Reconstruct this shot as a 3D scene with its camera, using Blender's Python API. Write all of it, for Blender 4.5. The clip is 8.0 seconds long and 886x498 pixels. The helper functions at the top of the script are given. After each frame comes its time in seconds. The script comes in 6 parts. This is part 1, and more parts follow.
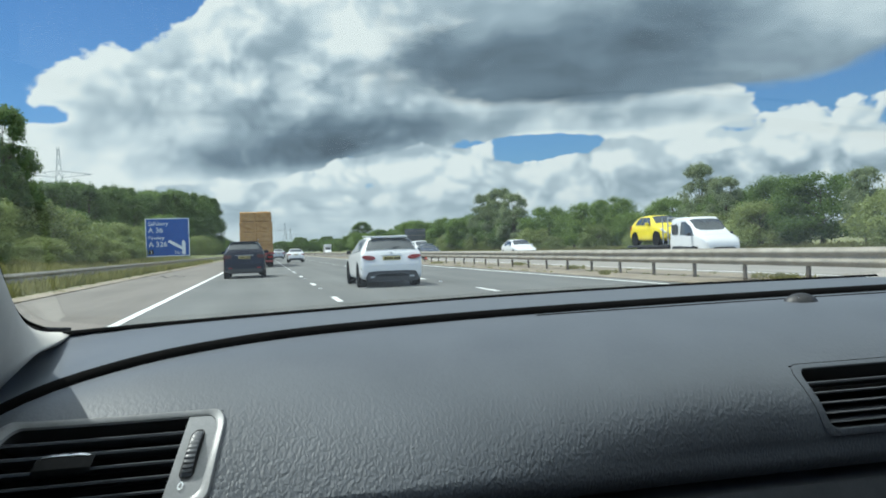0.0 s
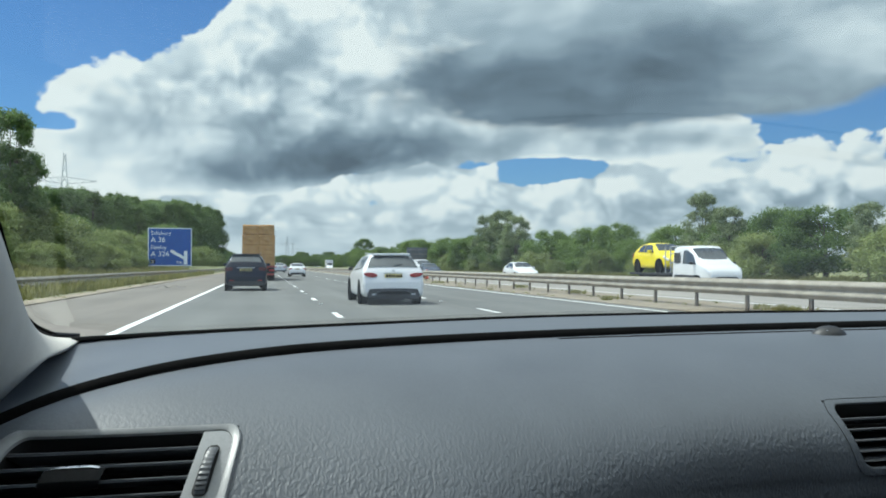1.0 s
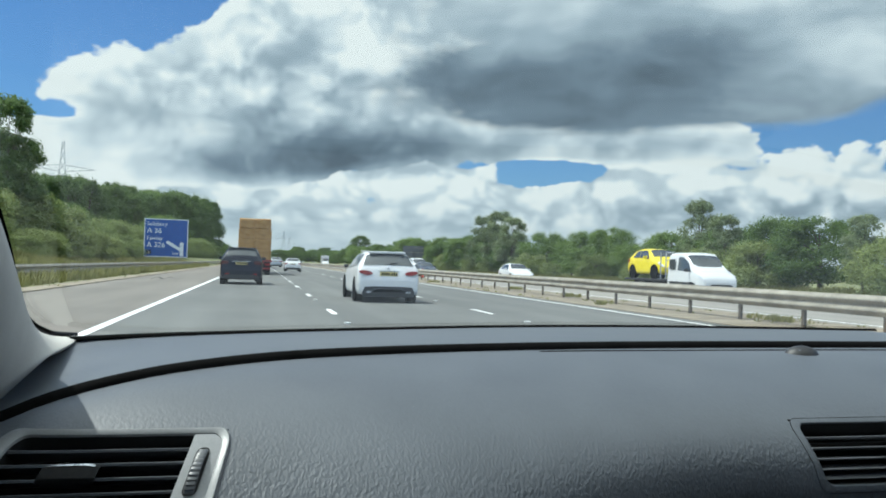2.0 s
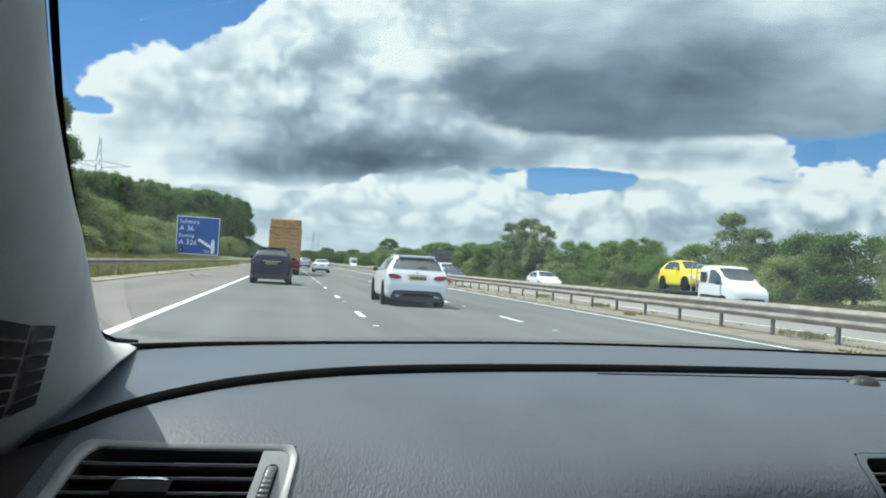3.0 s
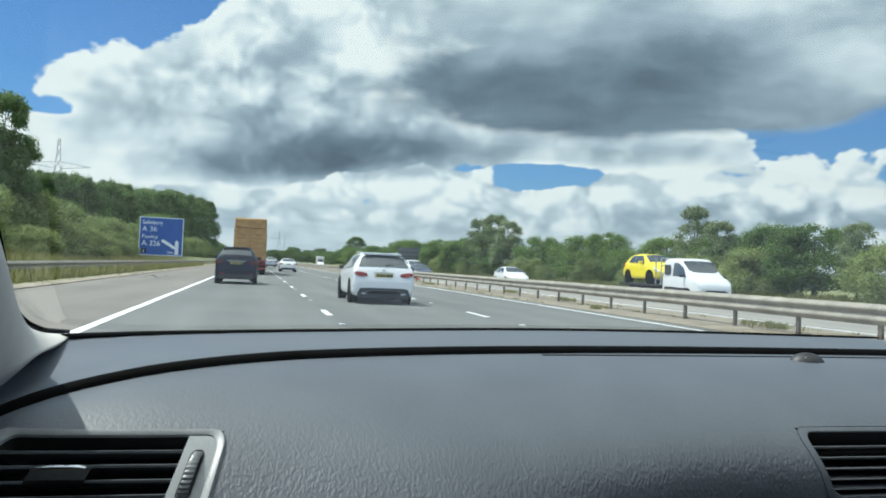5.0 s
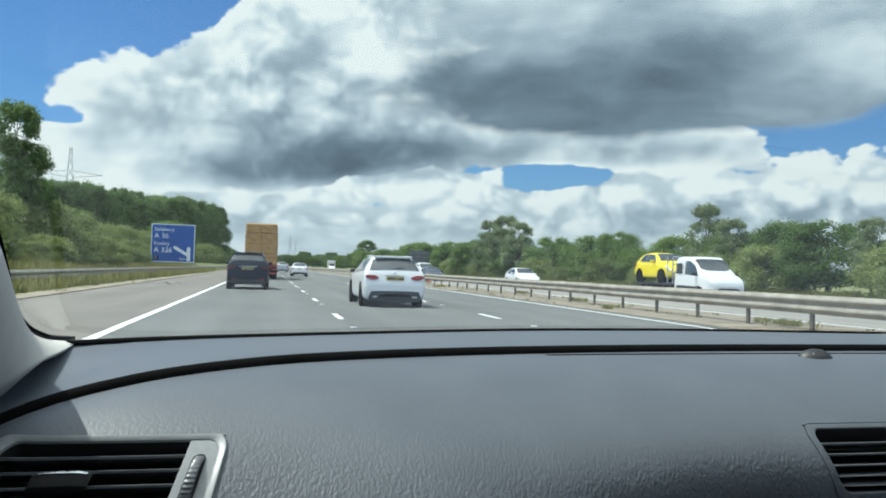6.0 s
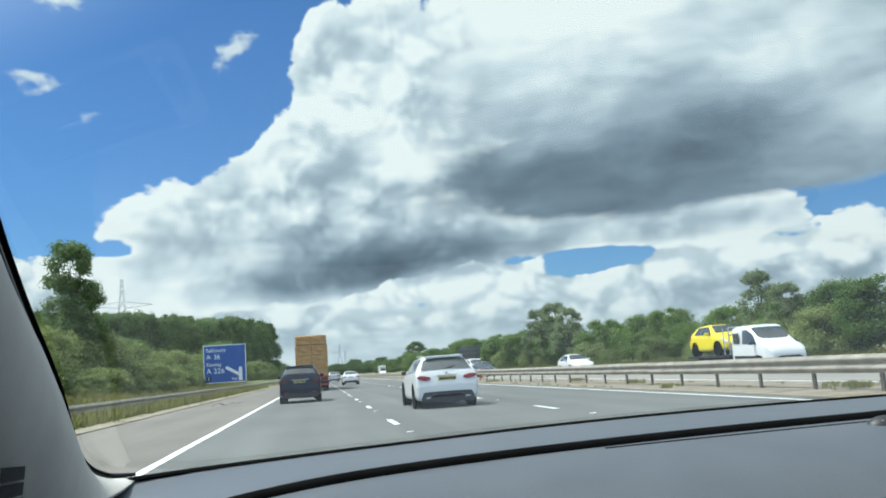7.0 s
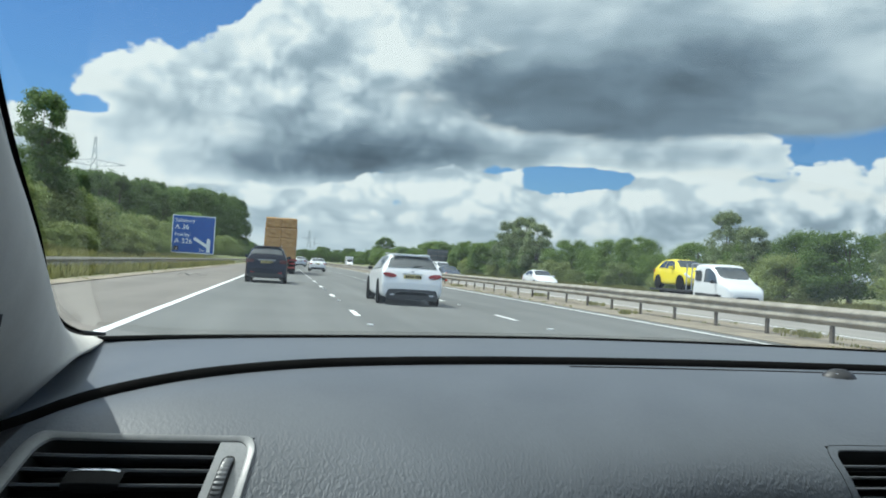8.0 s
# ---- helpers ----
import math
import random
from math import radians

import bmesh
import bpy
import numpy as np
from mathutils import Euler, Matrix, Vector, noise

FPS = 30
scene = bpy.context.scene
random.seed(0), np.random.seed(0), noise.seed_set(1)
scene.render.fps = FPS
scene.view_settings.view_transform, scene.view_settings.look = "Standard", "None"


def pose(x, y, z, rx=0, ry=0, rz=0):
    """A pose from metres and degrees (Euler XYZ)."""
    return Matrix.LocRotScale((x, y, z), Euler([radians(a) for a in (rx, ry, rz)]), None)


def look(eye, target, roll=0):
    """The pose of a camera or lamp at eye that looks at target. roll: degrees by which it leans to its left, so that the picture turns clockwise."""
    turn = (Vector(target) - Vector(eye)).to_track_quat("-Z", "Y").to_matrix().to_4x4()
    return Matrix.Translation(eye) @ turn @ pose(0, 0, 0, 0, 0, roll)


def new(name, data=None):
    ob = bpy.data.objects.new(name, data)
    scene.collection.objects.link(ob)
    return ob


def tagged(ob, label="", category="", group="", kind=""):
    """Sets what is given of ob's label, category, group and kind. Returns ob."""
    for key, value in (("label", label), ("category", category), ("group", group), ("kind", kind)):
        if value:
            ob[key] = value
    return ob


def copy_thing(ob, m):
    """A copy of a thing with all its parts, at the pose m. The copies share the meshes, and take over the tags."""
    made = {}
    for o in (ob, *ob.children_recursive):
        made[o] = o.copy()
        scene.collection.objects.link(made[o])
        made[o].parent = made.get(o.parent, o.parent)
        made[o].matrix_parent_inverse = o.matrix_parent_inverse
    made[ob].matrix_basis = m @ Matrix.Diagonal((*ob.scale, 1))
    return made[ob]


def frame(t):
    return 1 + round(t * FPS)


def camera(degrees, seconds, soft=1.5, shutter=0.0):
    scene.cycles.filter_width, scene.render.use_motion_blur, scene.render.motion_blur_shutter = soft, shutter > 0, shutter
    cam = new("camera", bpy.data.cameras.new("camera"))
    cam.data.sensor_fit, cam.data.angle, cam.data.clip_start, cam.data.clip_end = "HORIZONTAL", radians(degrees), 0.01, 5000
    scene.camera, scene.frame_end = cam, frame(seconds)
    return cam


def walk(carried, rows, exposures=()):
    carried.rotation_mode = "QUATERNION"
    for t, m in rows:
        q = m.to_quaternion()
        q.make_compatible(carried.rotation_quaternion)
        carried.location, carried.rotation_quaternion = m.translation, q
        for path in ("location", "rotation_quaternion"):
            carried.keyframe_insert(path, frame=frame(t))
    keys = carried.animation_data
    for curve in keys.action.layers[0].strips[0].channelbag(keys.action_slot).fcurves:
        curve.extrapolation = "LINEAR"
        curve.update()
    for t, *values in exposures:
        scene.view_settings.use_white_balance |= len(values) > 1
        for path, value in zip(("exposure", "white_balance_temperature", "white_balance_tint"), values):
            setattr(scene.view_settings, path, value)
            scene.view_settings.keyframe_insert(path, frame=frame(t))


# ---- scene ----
cam = camera(57.5, 8.0, soft=1.8)
# seconds, eye, target, roll: the phone held inside the car, which is the fixed frame of the whole place
PATH = [
    (0, (0.0538, 0.0537, 1.1113), (0.4878, 2.0057, 1.1053), -2.1),
    (0.5, (0.0438, 0.0925, 1.1100), (0.4688, 2.0465, 1.0550), 1.4),
    (1, (0.0338, 0.0863, 1.1087), (0.4647, 2.0393, 1.1517), 0.0),
    (2.3, (0.0362, 0.0425, 1.1287), (0.4573, 1.9975, 1.1627), 2.6),
    (2.5, (0.0287, 0.0487, 1.1250), (0.4297, 2.0078, 1.1470), 3.2),
    (3, (-0.0050, 0.0575, 1.1412), (0.3660, 2.0225, 1.1912), 3.4),
    (3.5, (0.0025, 0.0700, 1.1362), (0.4015, 2.0300, 1.1812), 3.1),
    (4, (0.0663, 0.0850, 1.1025), (0.5272, 2.0310, 1.1075), 1.3),
    (4.5, (0.0287, 0.0688, 1.1238), (0.4878, 2.0147, 1.1558), 2.8),
    (6, (0.0438, 0.0688, 1.1225), (0.4677, 2.0227, 1.1745), 1.6),
    (6.5, (0.0413, 0.0675, 1.1250), (0.4573, 2.0215, 1.2080), -0.1),
    (7, (0.0462, 0.0550, 1.1313), (0.3642, 2.0080, 1.4213), -4.0),
    (7.5, (0.0300, 0.0600, 1.1350), (0.3520, 2.0310, 1.2400), 2.0),
    (8, (0.0300, 0.0625, 1.1338), (0.4100, 2.0235, 1.1818), 3.4),
]
walk(cam, [(t, look(eye, target, roll)) for t, eye, target, roll in PATH], exposures=[(t, ev, 6000.0, -1.0) for t, ev in (
    (0.0, -0.20), (0.5, -0.19), (1.0, -0.16), (2.5, -0.11), (3.0, -0.03), (3.5, -0.03), (4.0, -0.10), (6.5, -0.10), (7.0, -0.06), (7.5, -0.32), (8.0, -0.14))])

# ---- world, sun ----
SUN_AZ, SUN_EL = -65.0, 61.0     # degrees: azimuth from straight ahead (+ right), elevation


def sun_way():
    a, e = radians(SUN_AZ), radians(SUN_EL)
    return Vector((math.sin(a) * math.cos(e), math.cos(a) * math.cos(e), math.sin(e)))


sun_data = bpy.data.lights.new("sun", "SUN")
sun_data.energy, sun_data.angle, sun_data.color = 5.0, radians(0.53), (1.0, 0.955, 0.88)
sun = new("sun", sun_data)
sun.matrix_world = look(sun_way() * 50, (0, 0, 0))


class Nodes:
    """Short hand for building node trees."""

    def __init__(self, tree):
        self.tree = tree
        tree.nodes.clear()

    def add(self, kind, inputs=None, operation="", use_clamp=False, data_type="", blend_type="", vector_type="", gradient_type="", interpolation_type="", feature=""):
        n = self.tree.nodes.new(kind)
        if operation:
            n.operation = operation
        if use_clamp:
            n.use_clamp = True
        if data_type:
            n.data_type = data_type
        if blend_type:
            n.blend_type = blend_type
        if vector_type:
            n.vector_type = vector_type
        if gradient_type:
            n.gradient_type = gradient_type
        if interpolation_type:
            n.interpolation_type = interpolation_type
        if feature:
            n.feature = feature
        for k, v in (inputs or {}).items():
            self.put(n.inputs[k], v)
        return n

    def put(self, socket, v):
        if isinstance(v, bpy.types.NodeSocket):
            self.tree.links.new(v, socket)
        else:
            socket.default_value = v

    def math(self, op, a, b=0.0, c=0.0, clamp=False):
        n = self.add("ShaderNodeMath", operation=op, use_clamp=clamp)
        for i, v in enumerate((a, b, c)):
            self.put(n.inputs[i], v)
        return n.outputs[0]

    def ramp(self, fac, stops, mode="LINEAR"):
        n = self.add("ShaderNodeValToRGB", {"Fac": fac})
        r = n.color_ramp
        r.interpolation = mode
        while len(r.elements) < len(stops):
            r.elements.new(0.5)
        for e, (p, c) in zip(r.elements, stops):
            e.position, e.color = p, (*c, 1.0)
        return n.outputs["Color"]

    def mix(self, fac, a, b, blend="MIX"):
        n = self.add("ShaderNodeMix", data_type="RGBA", blend_type=blend)
        self.put(n.inputs[0], fac)
        self.put(n.inputs[6], a)
        self.put(n.inputs[7], b)
        return n.outputs[2]

    def noise(self, vec, scale, detail=4.0, rough=0.5, warp=0.0):
        n = self.add("ShaderNodeTexNoise", {"Vector": vec, "Scale": scale, "Detail": detail, "Roughness": rough, "Distortion": warp})
        return n.outputs["Fac"]


world = bpy.data.worlds.new("sky")
scene.world = world
world.use_nodes = True
W = Nodes(world.node_tree)
way = W.add("ShaderNodeTexCoord").outputs["Generated"]
xyz = W.add("ShaderNodeSeparateXYZ", {"Vector": way})
az = W.math("MULTIPLY", W.math("ARCTAN2", xyz.outputs[0], xyz.outputs[1]), 180 / math.pi)
el = W.math("MULTIPLY", W.math("ARCSINE", xyz.outputs[2]), 180 / math.pi)
flat = W.add("ShaderNodeCombineXYZ", {"X": az, "Y": el, "Z": 0.0}).outputs[0]
# the plane of azimuth and elevation, in degrees, pushed about by noise of two sizes
def pushed(vec, scale, by, detail=2.0):
    n = W.add("ShaderNodeTexNoise", {"Vector": vec, "Scale": scale, "Detail": detail, "Roughness": 0.5})
    off = W.add("ShaderNodeVectorMath", {0: n.outputs["Color"], 1: (0.5, 0.5, 0.5)}, operation="SUBTRACT").outputs[0]
    off = W.add("ShaderNodeVectorMath", {0: off, 1: by}, operation="MULTIPLY").outputs[0]
    return W.add("ShaderNodeVectorMath", {0: vec, 1: off}, operation="ADD").outputs[0]


swayed = pushed(flat, 0.13, (5.0, 2.4, 0.0))
bent = pushed(swayed, 0.55, (0.8, 0.6, 0.0), 3.0)


def blobs(start, vec, rows):
    """start plus a soft ellipse for every (azimuth, elevation, radius across, radius up, turn, weight)."""
    total = start
    for a, e, ra, re, turn, weight in rows:
        m = W.add("ShaderNodeMapping", {"Vector": vec, "Location": (a, e, 0), "Rotation": (0, 0, radians(turn)), "Scale": (ra, re, 1)}, vector_type="TEXTURE")
        g = W.add("ShaderNodeTexGradient", {"Vector": m.outputs[0]}, gradient_type="SPHERICAL").outputs["Fac"]
        total = W.math("MULTIPLY_ADD", g, weight, total)
    return total


def shifted(vec, by):
    return W.add("ShaderNodeVectorMath", {0: vec, 1: by}, operation="ADD").outputs[0]


def band(value, a, b, lo=0.0, hi=1.0):
    return W.add("ShaderNodeMapRange", {"Value": value, "From Min": a, "From Max": b, "To Min": lo, "To Max": hi}, interpolation_type="SMOOTHSTEP").outputs[0]


def lumps(vec, size, detail=3.0, stretch=1.3):
    """Round heaps upon heaps with creases between them, about -0.35 to 0.3; size in degrees."""
    sq = W.add("ShaderNodeMapping", {"Vector": vec, "Scale": (1.0, stretch, 1.0)}).outputs[0]
    v = W.add("ShaderNodeTexVoronoi", {"Vector": sq, "Scale": 1.0 / size, "Detail": detail, "Roughness": 0.52, "Lacunarity": 2.1}, feature="F1")
    v.voronoi_dimensions, v.normalize = "2D", True
    return W.math("SUBTRACT", 0.32, v.outputs["Distance"])


def lit(vec, size, detail=3.0, stretch=1.3, reach=0.16):
    """How far the heaps face the light, which comes from above on the sun's side."""
    return W.math("SUBTRACT", lumps(vec, size, detail, stretch), lumps(shifted(vec, (-0.75 * reach * size, reach * size, 0.0)), size, max(0.0, detail - 1.0), stretch))


def streaks(vec, across, up, detail=4.0):
    sq = W.add("ShaderNodeMapping", {"Vector": vec, "Scale": (1.0 / across, 1.0 / up, 1.0)}).outputs[0]
    return W.math("SUBTRACT", W.noise(sq, 1.0, detail, 0.52), 0.5)


fine_off = streaks(flat, 1.7, 1.1, 6.0)
broad = streaks(shifted(swayed, (31.0, 7.0, 0.0)), 7.0, 3.4, 4.0)
wisp = streaks(shifted(bent, (11.0, 3.0, 0.0)), 6.0, 1.1, 5.0)
tones = [(0.0, (0.118, 0.155, 0.198)), (0.30, (0.215, 0.278, 0.345)), (0.60, (0.443, 0.525, 0.600)), (0.84, (0.750, 0.815, 0.862)), (1.0, (0.985, 0.995, 0.985))]

# the low band of heaps over the horizon, and the streaks of haze under them
puffy = pushed(swayed, 0.9, (0.45, 0.35, 0.0), 2.0)
heap = lumps(puffy, 3.4, 2.6, 1.45)
low_cover = W.math("MULTIPLY_ADD", heap, 2.1, W.math("MULTIPLY_ADD", fine_off, 0.5, band(el, 8.0, 12.0, -0.30, -1.4)))
low_cover = blobs(low_cover, flat, [(10.0, 0.5, 80.0, 6.6, 0, 2.2), (33.0, 4.6, 17.0, 4.8, 2, 1.7), (-20.0, 5.0, 16.0, 5.4, 0, 1.6), (20.0, 6.8, 4.2, 1.4, 3, -1.35), (10.5, 6.2, 6.5, 1.7, 4, 1.5), (27.5, 6.9, 4.5, 1.6, 0, 1.3)])
low_mask = band(low_cover, 0.0, 0.22)
low_tone = W.math("MULTIPLY_ADD", lit(puffy, 3.4, 2.6, 1.45, 0.30), band(el, 1.6, 4.0, 0.25, 0.85), 0.83)
low_tone = W.math("MULTIPLY_ADD", heap, band(el, 1.6, 4.0, 0.25, 1.05), low_tone)
low_tone = W.math("SMOOTH_MAX", low_tone, 0.66, 0.2)
low_tone = W.math("MULTIPLY_ADD", wisp, band(el, 5.5, 2.5, 0.15, 0.75), low_tone)
low_tone = blobs(low_tone, bent, [(35.0, 3.9, 16.0, 1.7, 0, -0.32), (35.0, 6.8, 14.0, 2.2, 0, 0.22), (8.0, 4.9, 16.0, 1.3, 0, 0.16), (10.0, 2.6, 30.0, 1.3, 0, -0.20)])
# the heaped bright mass that the sun shines on, with a slate base
mass = lumps(pushed(swayed, 0.6, (0.7, 0.5, 0.0), 2.0), 5.6, 3.4, 1.2)
mass_shape = blobs(0.0, flat, [(-3.0, 10.2, 17.8, 7.1, 14, 3.4), (5.0, 15.0, 11.0, 9.2, 0, 2.7), (11.0, 19.0, 14.0, 13.0, 0, 2.4), (5.5, 8.0, 13.0, 3.4, 4, 1.3), (25.0, 8.6, 18.0, 2.7, 0, 2.3), (2.5, 22.5, 6.0, 4.4, 0, 1.5),
                                      (-13.0, 9.2, 3.0, 0.9, 0, -0.9), (40.5, 9.2, 7.5, 1.3, 5, -2.2), (-13.0, 20.5, 15.0, 5.6, 26, -1.8), (-14.0, 26.0, 16.0, 8.5, 0, -1.6), (20.0, 6.8, 4.2, 1.3, 3, -1.5),
                                      ])
mass_cover = W.math("MULTIPLY_ADD", mass, band(mass_shape, 0.2, 1.0, 0.5, 2.0), W.math("MULTIPLY_ADD", fine_off, 0.75, W.math("SUBTRACT", mass_shape, 0.80)))
mass_mask = band(mass_cover, 0.0, 0.20)
mass_tone = W.math("MULTIPLY_ADD", lit(bent, 5.6, 3.2, 1.2, 0.26), band(el, 7.5, 12.5, 0.35, 0.95), W.math("MULTIPLY_ADD", broad, 0.30, 0.83))
mass_tone = W.math("MULTIPLY_ADD", lit(shifted(bent, (20.0, 60.0, 0.0)), 2.2, 2.2, 1.3, 0.26), band(el, 7.5, 12.5, 0.12, 0.35), mass_tone)
mass_tone = W.math("MULTIPLY_ADD", mass, 0.90, mass_tone)
mass_tone = W.math("SMOOTH_MAX", mass_tone, 0.62, 0.25)
mass_tone = blobs(mass_tone, bent, [(7.0, 7.1, 16.0, 3.0, 3, -0.78), (1.0, 6.3, 7.0, 1.8, 0, -0.25), (3.5, 11.6, 10.0, 4.4, 6, -0.30), (-4.0, 9.6, 8.0, 2.6, 8, -0.14), (5.4, 15.6, 3.0, 3.6, 0, 0.40), (25.0, 8.3, 14.0, 2.2, 0, -0.12)])
mass_tone = W.math("MULTIPLY_ADD", W.math("SUBTRACT", 1.0, band(mass_cover, 0.1, 1.0)), 0.22, mass_tone)
# the grey deck with a dark middle, which goes on overhead and all round as broken cloud
beyond = W.math("ADD", band(el, 28.0, 42.0, 0.0, 0.55), band(W.math("ABSOLUTE", W.math("SUBTRACT", az, 12.0)), 42.0, 62.0, 0.0, 0.45))
deck_cover = W.math("MULTIPLY_ADD", broad, 1.5, W.math("MULTIPLY_ADD", wisp, 0.5, W.math("SUBTRACT", beyond, 0.40)))
deck_cover = blobs(deck_cover, flat, [(25.0, 19.5, 20.5, 11.5, 0, 2.4), (42.0, 21.0, 24.0, 11.6, 2, 2.2), (20.0, 12.0, 17.0, 3.6, -1, 1.6), (36.0, 11.8, 9.0, 3.0, 0, 1.2), (-8.0, 22.0, 15.0, 10.0, 0, -1.6), (42.0, 9.0, 7.0, 1.4, 5, -1.6), (5.0, 16.5, 3.0, 3.5, 0, -0.9)])
deck_mask = band(deck_cover, -0.05, 0.55)
deck_tone = W.math("MULTIPLY_ADD", broad, 0.50, W.math("MULTIPLY_ADD", beyond, 0.75, 0.42))
deck_tone = W.math("MULTIPLY_ADD", lit(bent, 7.0, 2.6, 2.0, 0.2), 0.38, deck_tone)
deck_tone = W.math("MULTIPLY_ADD", wisp, 0.22, deck_tone)
deck_tone = W.math("MULTIPLY_ADD", W.math("SUBTRACT", 1.0, band(deck_cover, 0.0, 0.6)), 0.14, deck_tone)
deck_tone = blobs(deck_tone, bent, [(21.0, 12.2, 20.0, 4.0, -1, -0.30), (29.0, 13.4, 12.0, 3.6, 0, -0.06), (39.5, 14.2, 8.0, 3.4, 0, 0.42), (20.0, 24.0, 26.0, 9.0, 0, 0.75), (46.0, 12.5, 7.0, 3.0, 0, 0.25), (19.0, 16.6, 8.0, 2.4, 0, 0.16), (38.0, 19.0, 12.0, 5.0, 0, 0.30)])

blue = W.add("ShaderNodeTexSky")
blue.sky_type, blue.sun_disc, blue.sun_elevation, blue.sun_rotation = "NISHITA", False, radians(SUN_EL), radians(SUN_AZ)
blue.air_density, blue.dust_density, blue.ozone_density = 1.0, 0.4, 3.0
clear = W.mix(1.0, blue.outputs[0], (0.068, 0.092, 0.121, 1), "MULTIPLY")
# torn scraps of cloud in the blue
scrap = blobs(-0.42, bent, [(-5.0, 23.2, 1.9, 3.0, -30, 0.85), (-16.5, 26.0, 4.0, 2.2, 12, 1.2), (-18.0, 20.2, 3.0, 1.6, 0, 0.9), (-15.5, 18.0, 2.0, 1.2, 0, 0.55)])
scrap = W.math("MULTIPLY_ADD", fine_off, 1.5, W.math("MULTIPLY_ADD", wisp, 0.7, scrap))
clear = W.mix(band(scrap, -0.05, 0.45, 0.0, 0.9), clear, (0.80, 0.85, 0.88, 1))
sky_mix = W.mix(low_mask, clear, W.ramp(low_tone, tones))
sky_mix = W.mix(mass_mask, sky_mix, W.ramp(mass_tone, tones))
sky_mix = W.mix(deck_mask, sky_mix, W.ramp(deck_tone, tones))
haze = W.add("ShaderNodeMapRange", {"Value": el, "From Min": 0.0, "From Max": 5.0, "To Min": 0.55, "To Max": 0.0}).outputs[0]
sky_mix = W.mix(haze, sky_mix, (0.60, 0.68, 0.74, 1))
# the sky brightens round the sun, and where the sun shines on the clouds from behind the viewer
near_sun = W.add("ShaderNodeVectorMath", {0: way, 1: tuple(sun_way())}, operation="DOT_PRODUCT").outputs["Value"]
glow = W.add("ShaderNodeMapRange", {"Value": near_sun, "From Min": 0.60, "From Max": 1.0, "To Min": 0.0, "To Max": 1.6}, interpolation_type="SMOOTHSTEP").outputs[0]
rear = W.add("ShaderNodeMapRange", {"Value": xyz.outputs[1], "From Min": 0.45, "From Max": -0.5, "To Min": 1.0, "To Max": 1.7}, interpolation_type="SMOOTHSTEP").outputs[0]
sky_mix = W.mix(1.0, sky_mix, W.add("ShaderNodeCombineXYZ", {"X": rear, "Y": rear, "Z": rear}).outputs[0], "MULTIPLY")
sky_mix = W.mix(1.0, sky_mix, W.add("ShaderNodeCombineXYZ", {"X": glow, "Y": W.math("MULTIPLY", glow, 0.98), "Z": W.math("MULTIPLY", glow, 0.92)}).outputs[0], "ADD")
back = W.add("ShaderNodeBackground", {"Color": sky_mix, "Strength": 1.0})
W.put(W.add("ShaderNodeOutputWorld").inputs["Surface"], back.outputs[0])

# ---- materials ----
def surface(name, low, high, rough=0.6, metal=0.0, grain=8.0, fine=60.0, bump=0.0, bump_scale=80.0, island=0.0, spec=0.5, coords="Object", stain=0.0):
    """A principled material whose colour runs from low to high by noise of two sizes, with a fine relief."""
    m = bpy.data.materials.new(name)
    m.use_nodes = True
    N = Nodes(m.node_tree)
    at = N.add("ShaderNodeTexCoord").outputs[coords]
    n1, n2 = N.noise(at, grain, 4.0, 0.55), N.noise(at, fine, 3.0, 0.6)
    f = N.math("MULTIPLY_ADD", N.math("SUBTRACT", n2, 0.5), 0.6, n1)
    if island:
        r = N.math("ADD", N.add("ShaderNodeNewGeometry").outputs["Random Per Island"], N.add("ShaderNodeObjectInfo").outputs["Random"])
        f = N.math("MULTIPLY_ADD", N.math("SUBTRACT", r, 1.0), island, f)
    c = N.ramp(f, [(0.28, low), (0.72, high)])
    ro = N.math("MULTIPLY_ADD", N.math("SUBTRACT", n2, 0.5), 0.25, rough, clamp=True)
    p = N.add("ShaderNodeBsdfPrincipled", {"Base Color": c, "Roughness": ro, "Metallic": metal, "Specular IOR Level": spec})
    if bump:
        b = N.add("ShaderNodeBump", {"Strength": bump, "Distance": 0.02, "Height": N.noise(at, bump_scale, 5.0, 0.6)})
        N.put(p.inputs["Normal"], b.outputs[0])
    N.put(N.add("ShaderNodeOutputMaterial").inputs["Surface"], p.outputs[0])
    return m


def leaf_material(name, low, high):
    m = bpy.data.materials.new(name)
    m.use_nodes = True
    N = Nodes(m.node_tree)
    r = N.math("ADD", N.math("MULTIPLY", N.add("ShaderNodeNewGeometry").outputs["Random Per Island"], 0.55), N.math("MULTIPLY", N.add("ShaderNodeObjectInfo").outputs["Random"], 0.45))
    c = N.ramp(r, [(0.1, low), (0.9, high)])
    p = N.add("ShaderNodeBsdfPrincipled", {"Base Color": c, "Roughness": 0.55, "Specular IOR Level": 0.3})
    t = N.add("ShaderNodeBsdfTranslucent", {"Color": c})
    s = N.add("ShaderNodeMixShader", {0: 0.45, 1: p.outputs[0], 2: t.outputs[0]})
    N.put(N.add("ShaderNodeOutputMaterial").inputs["Surface"], s.outputs[0])
    return m


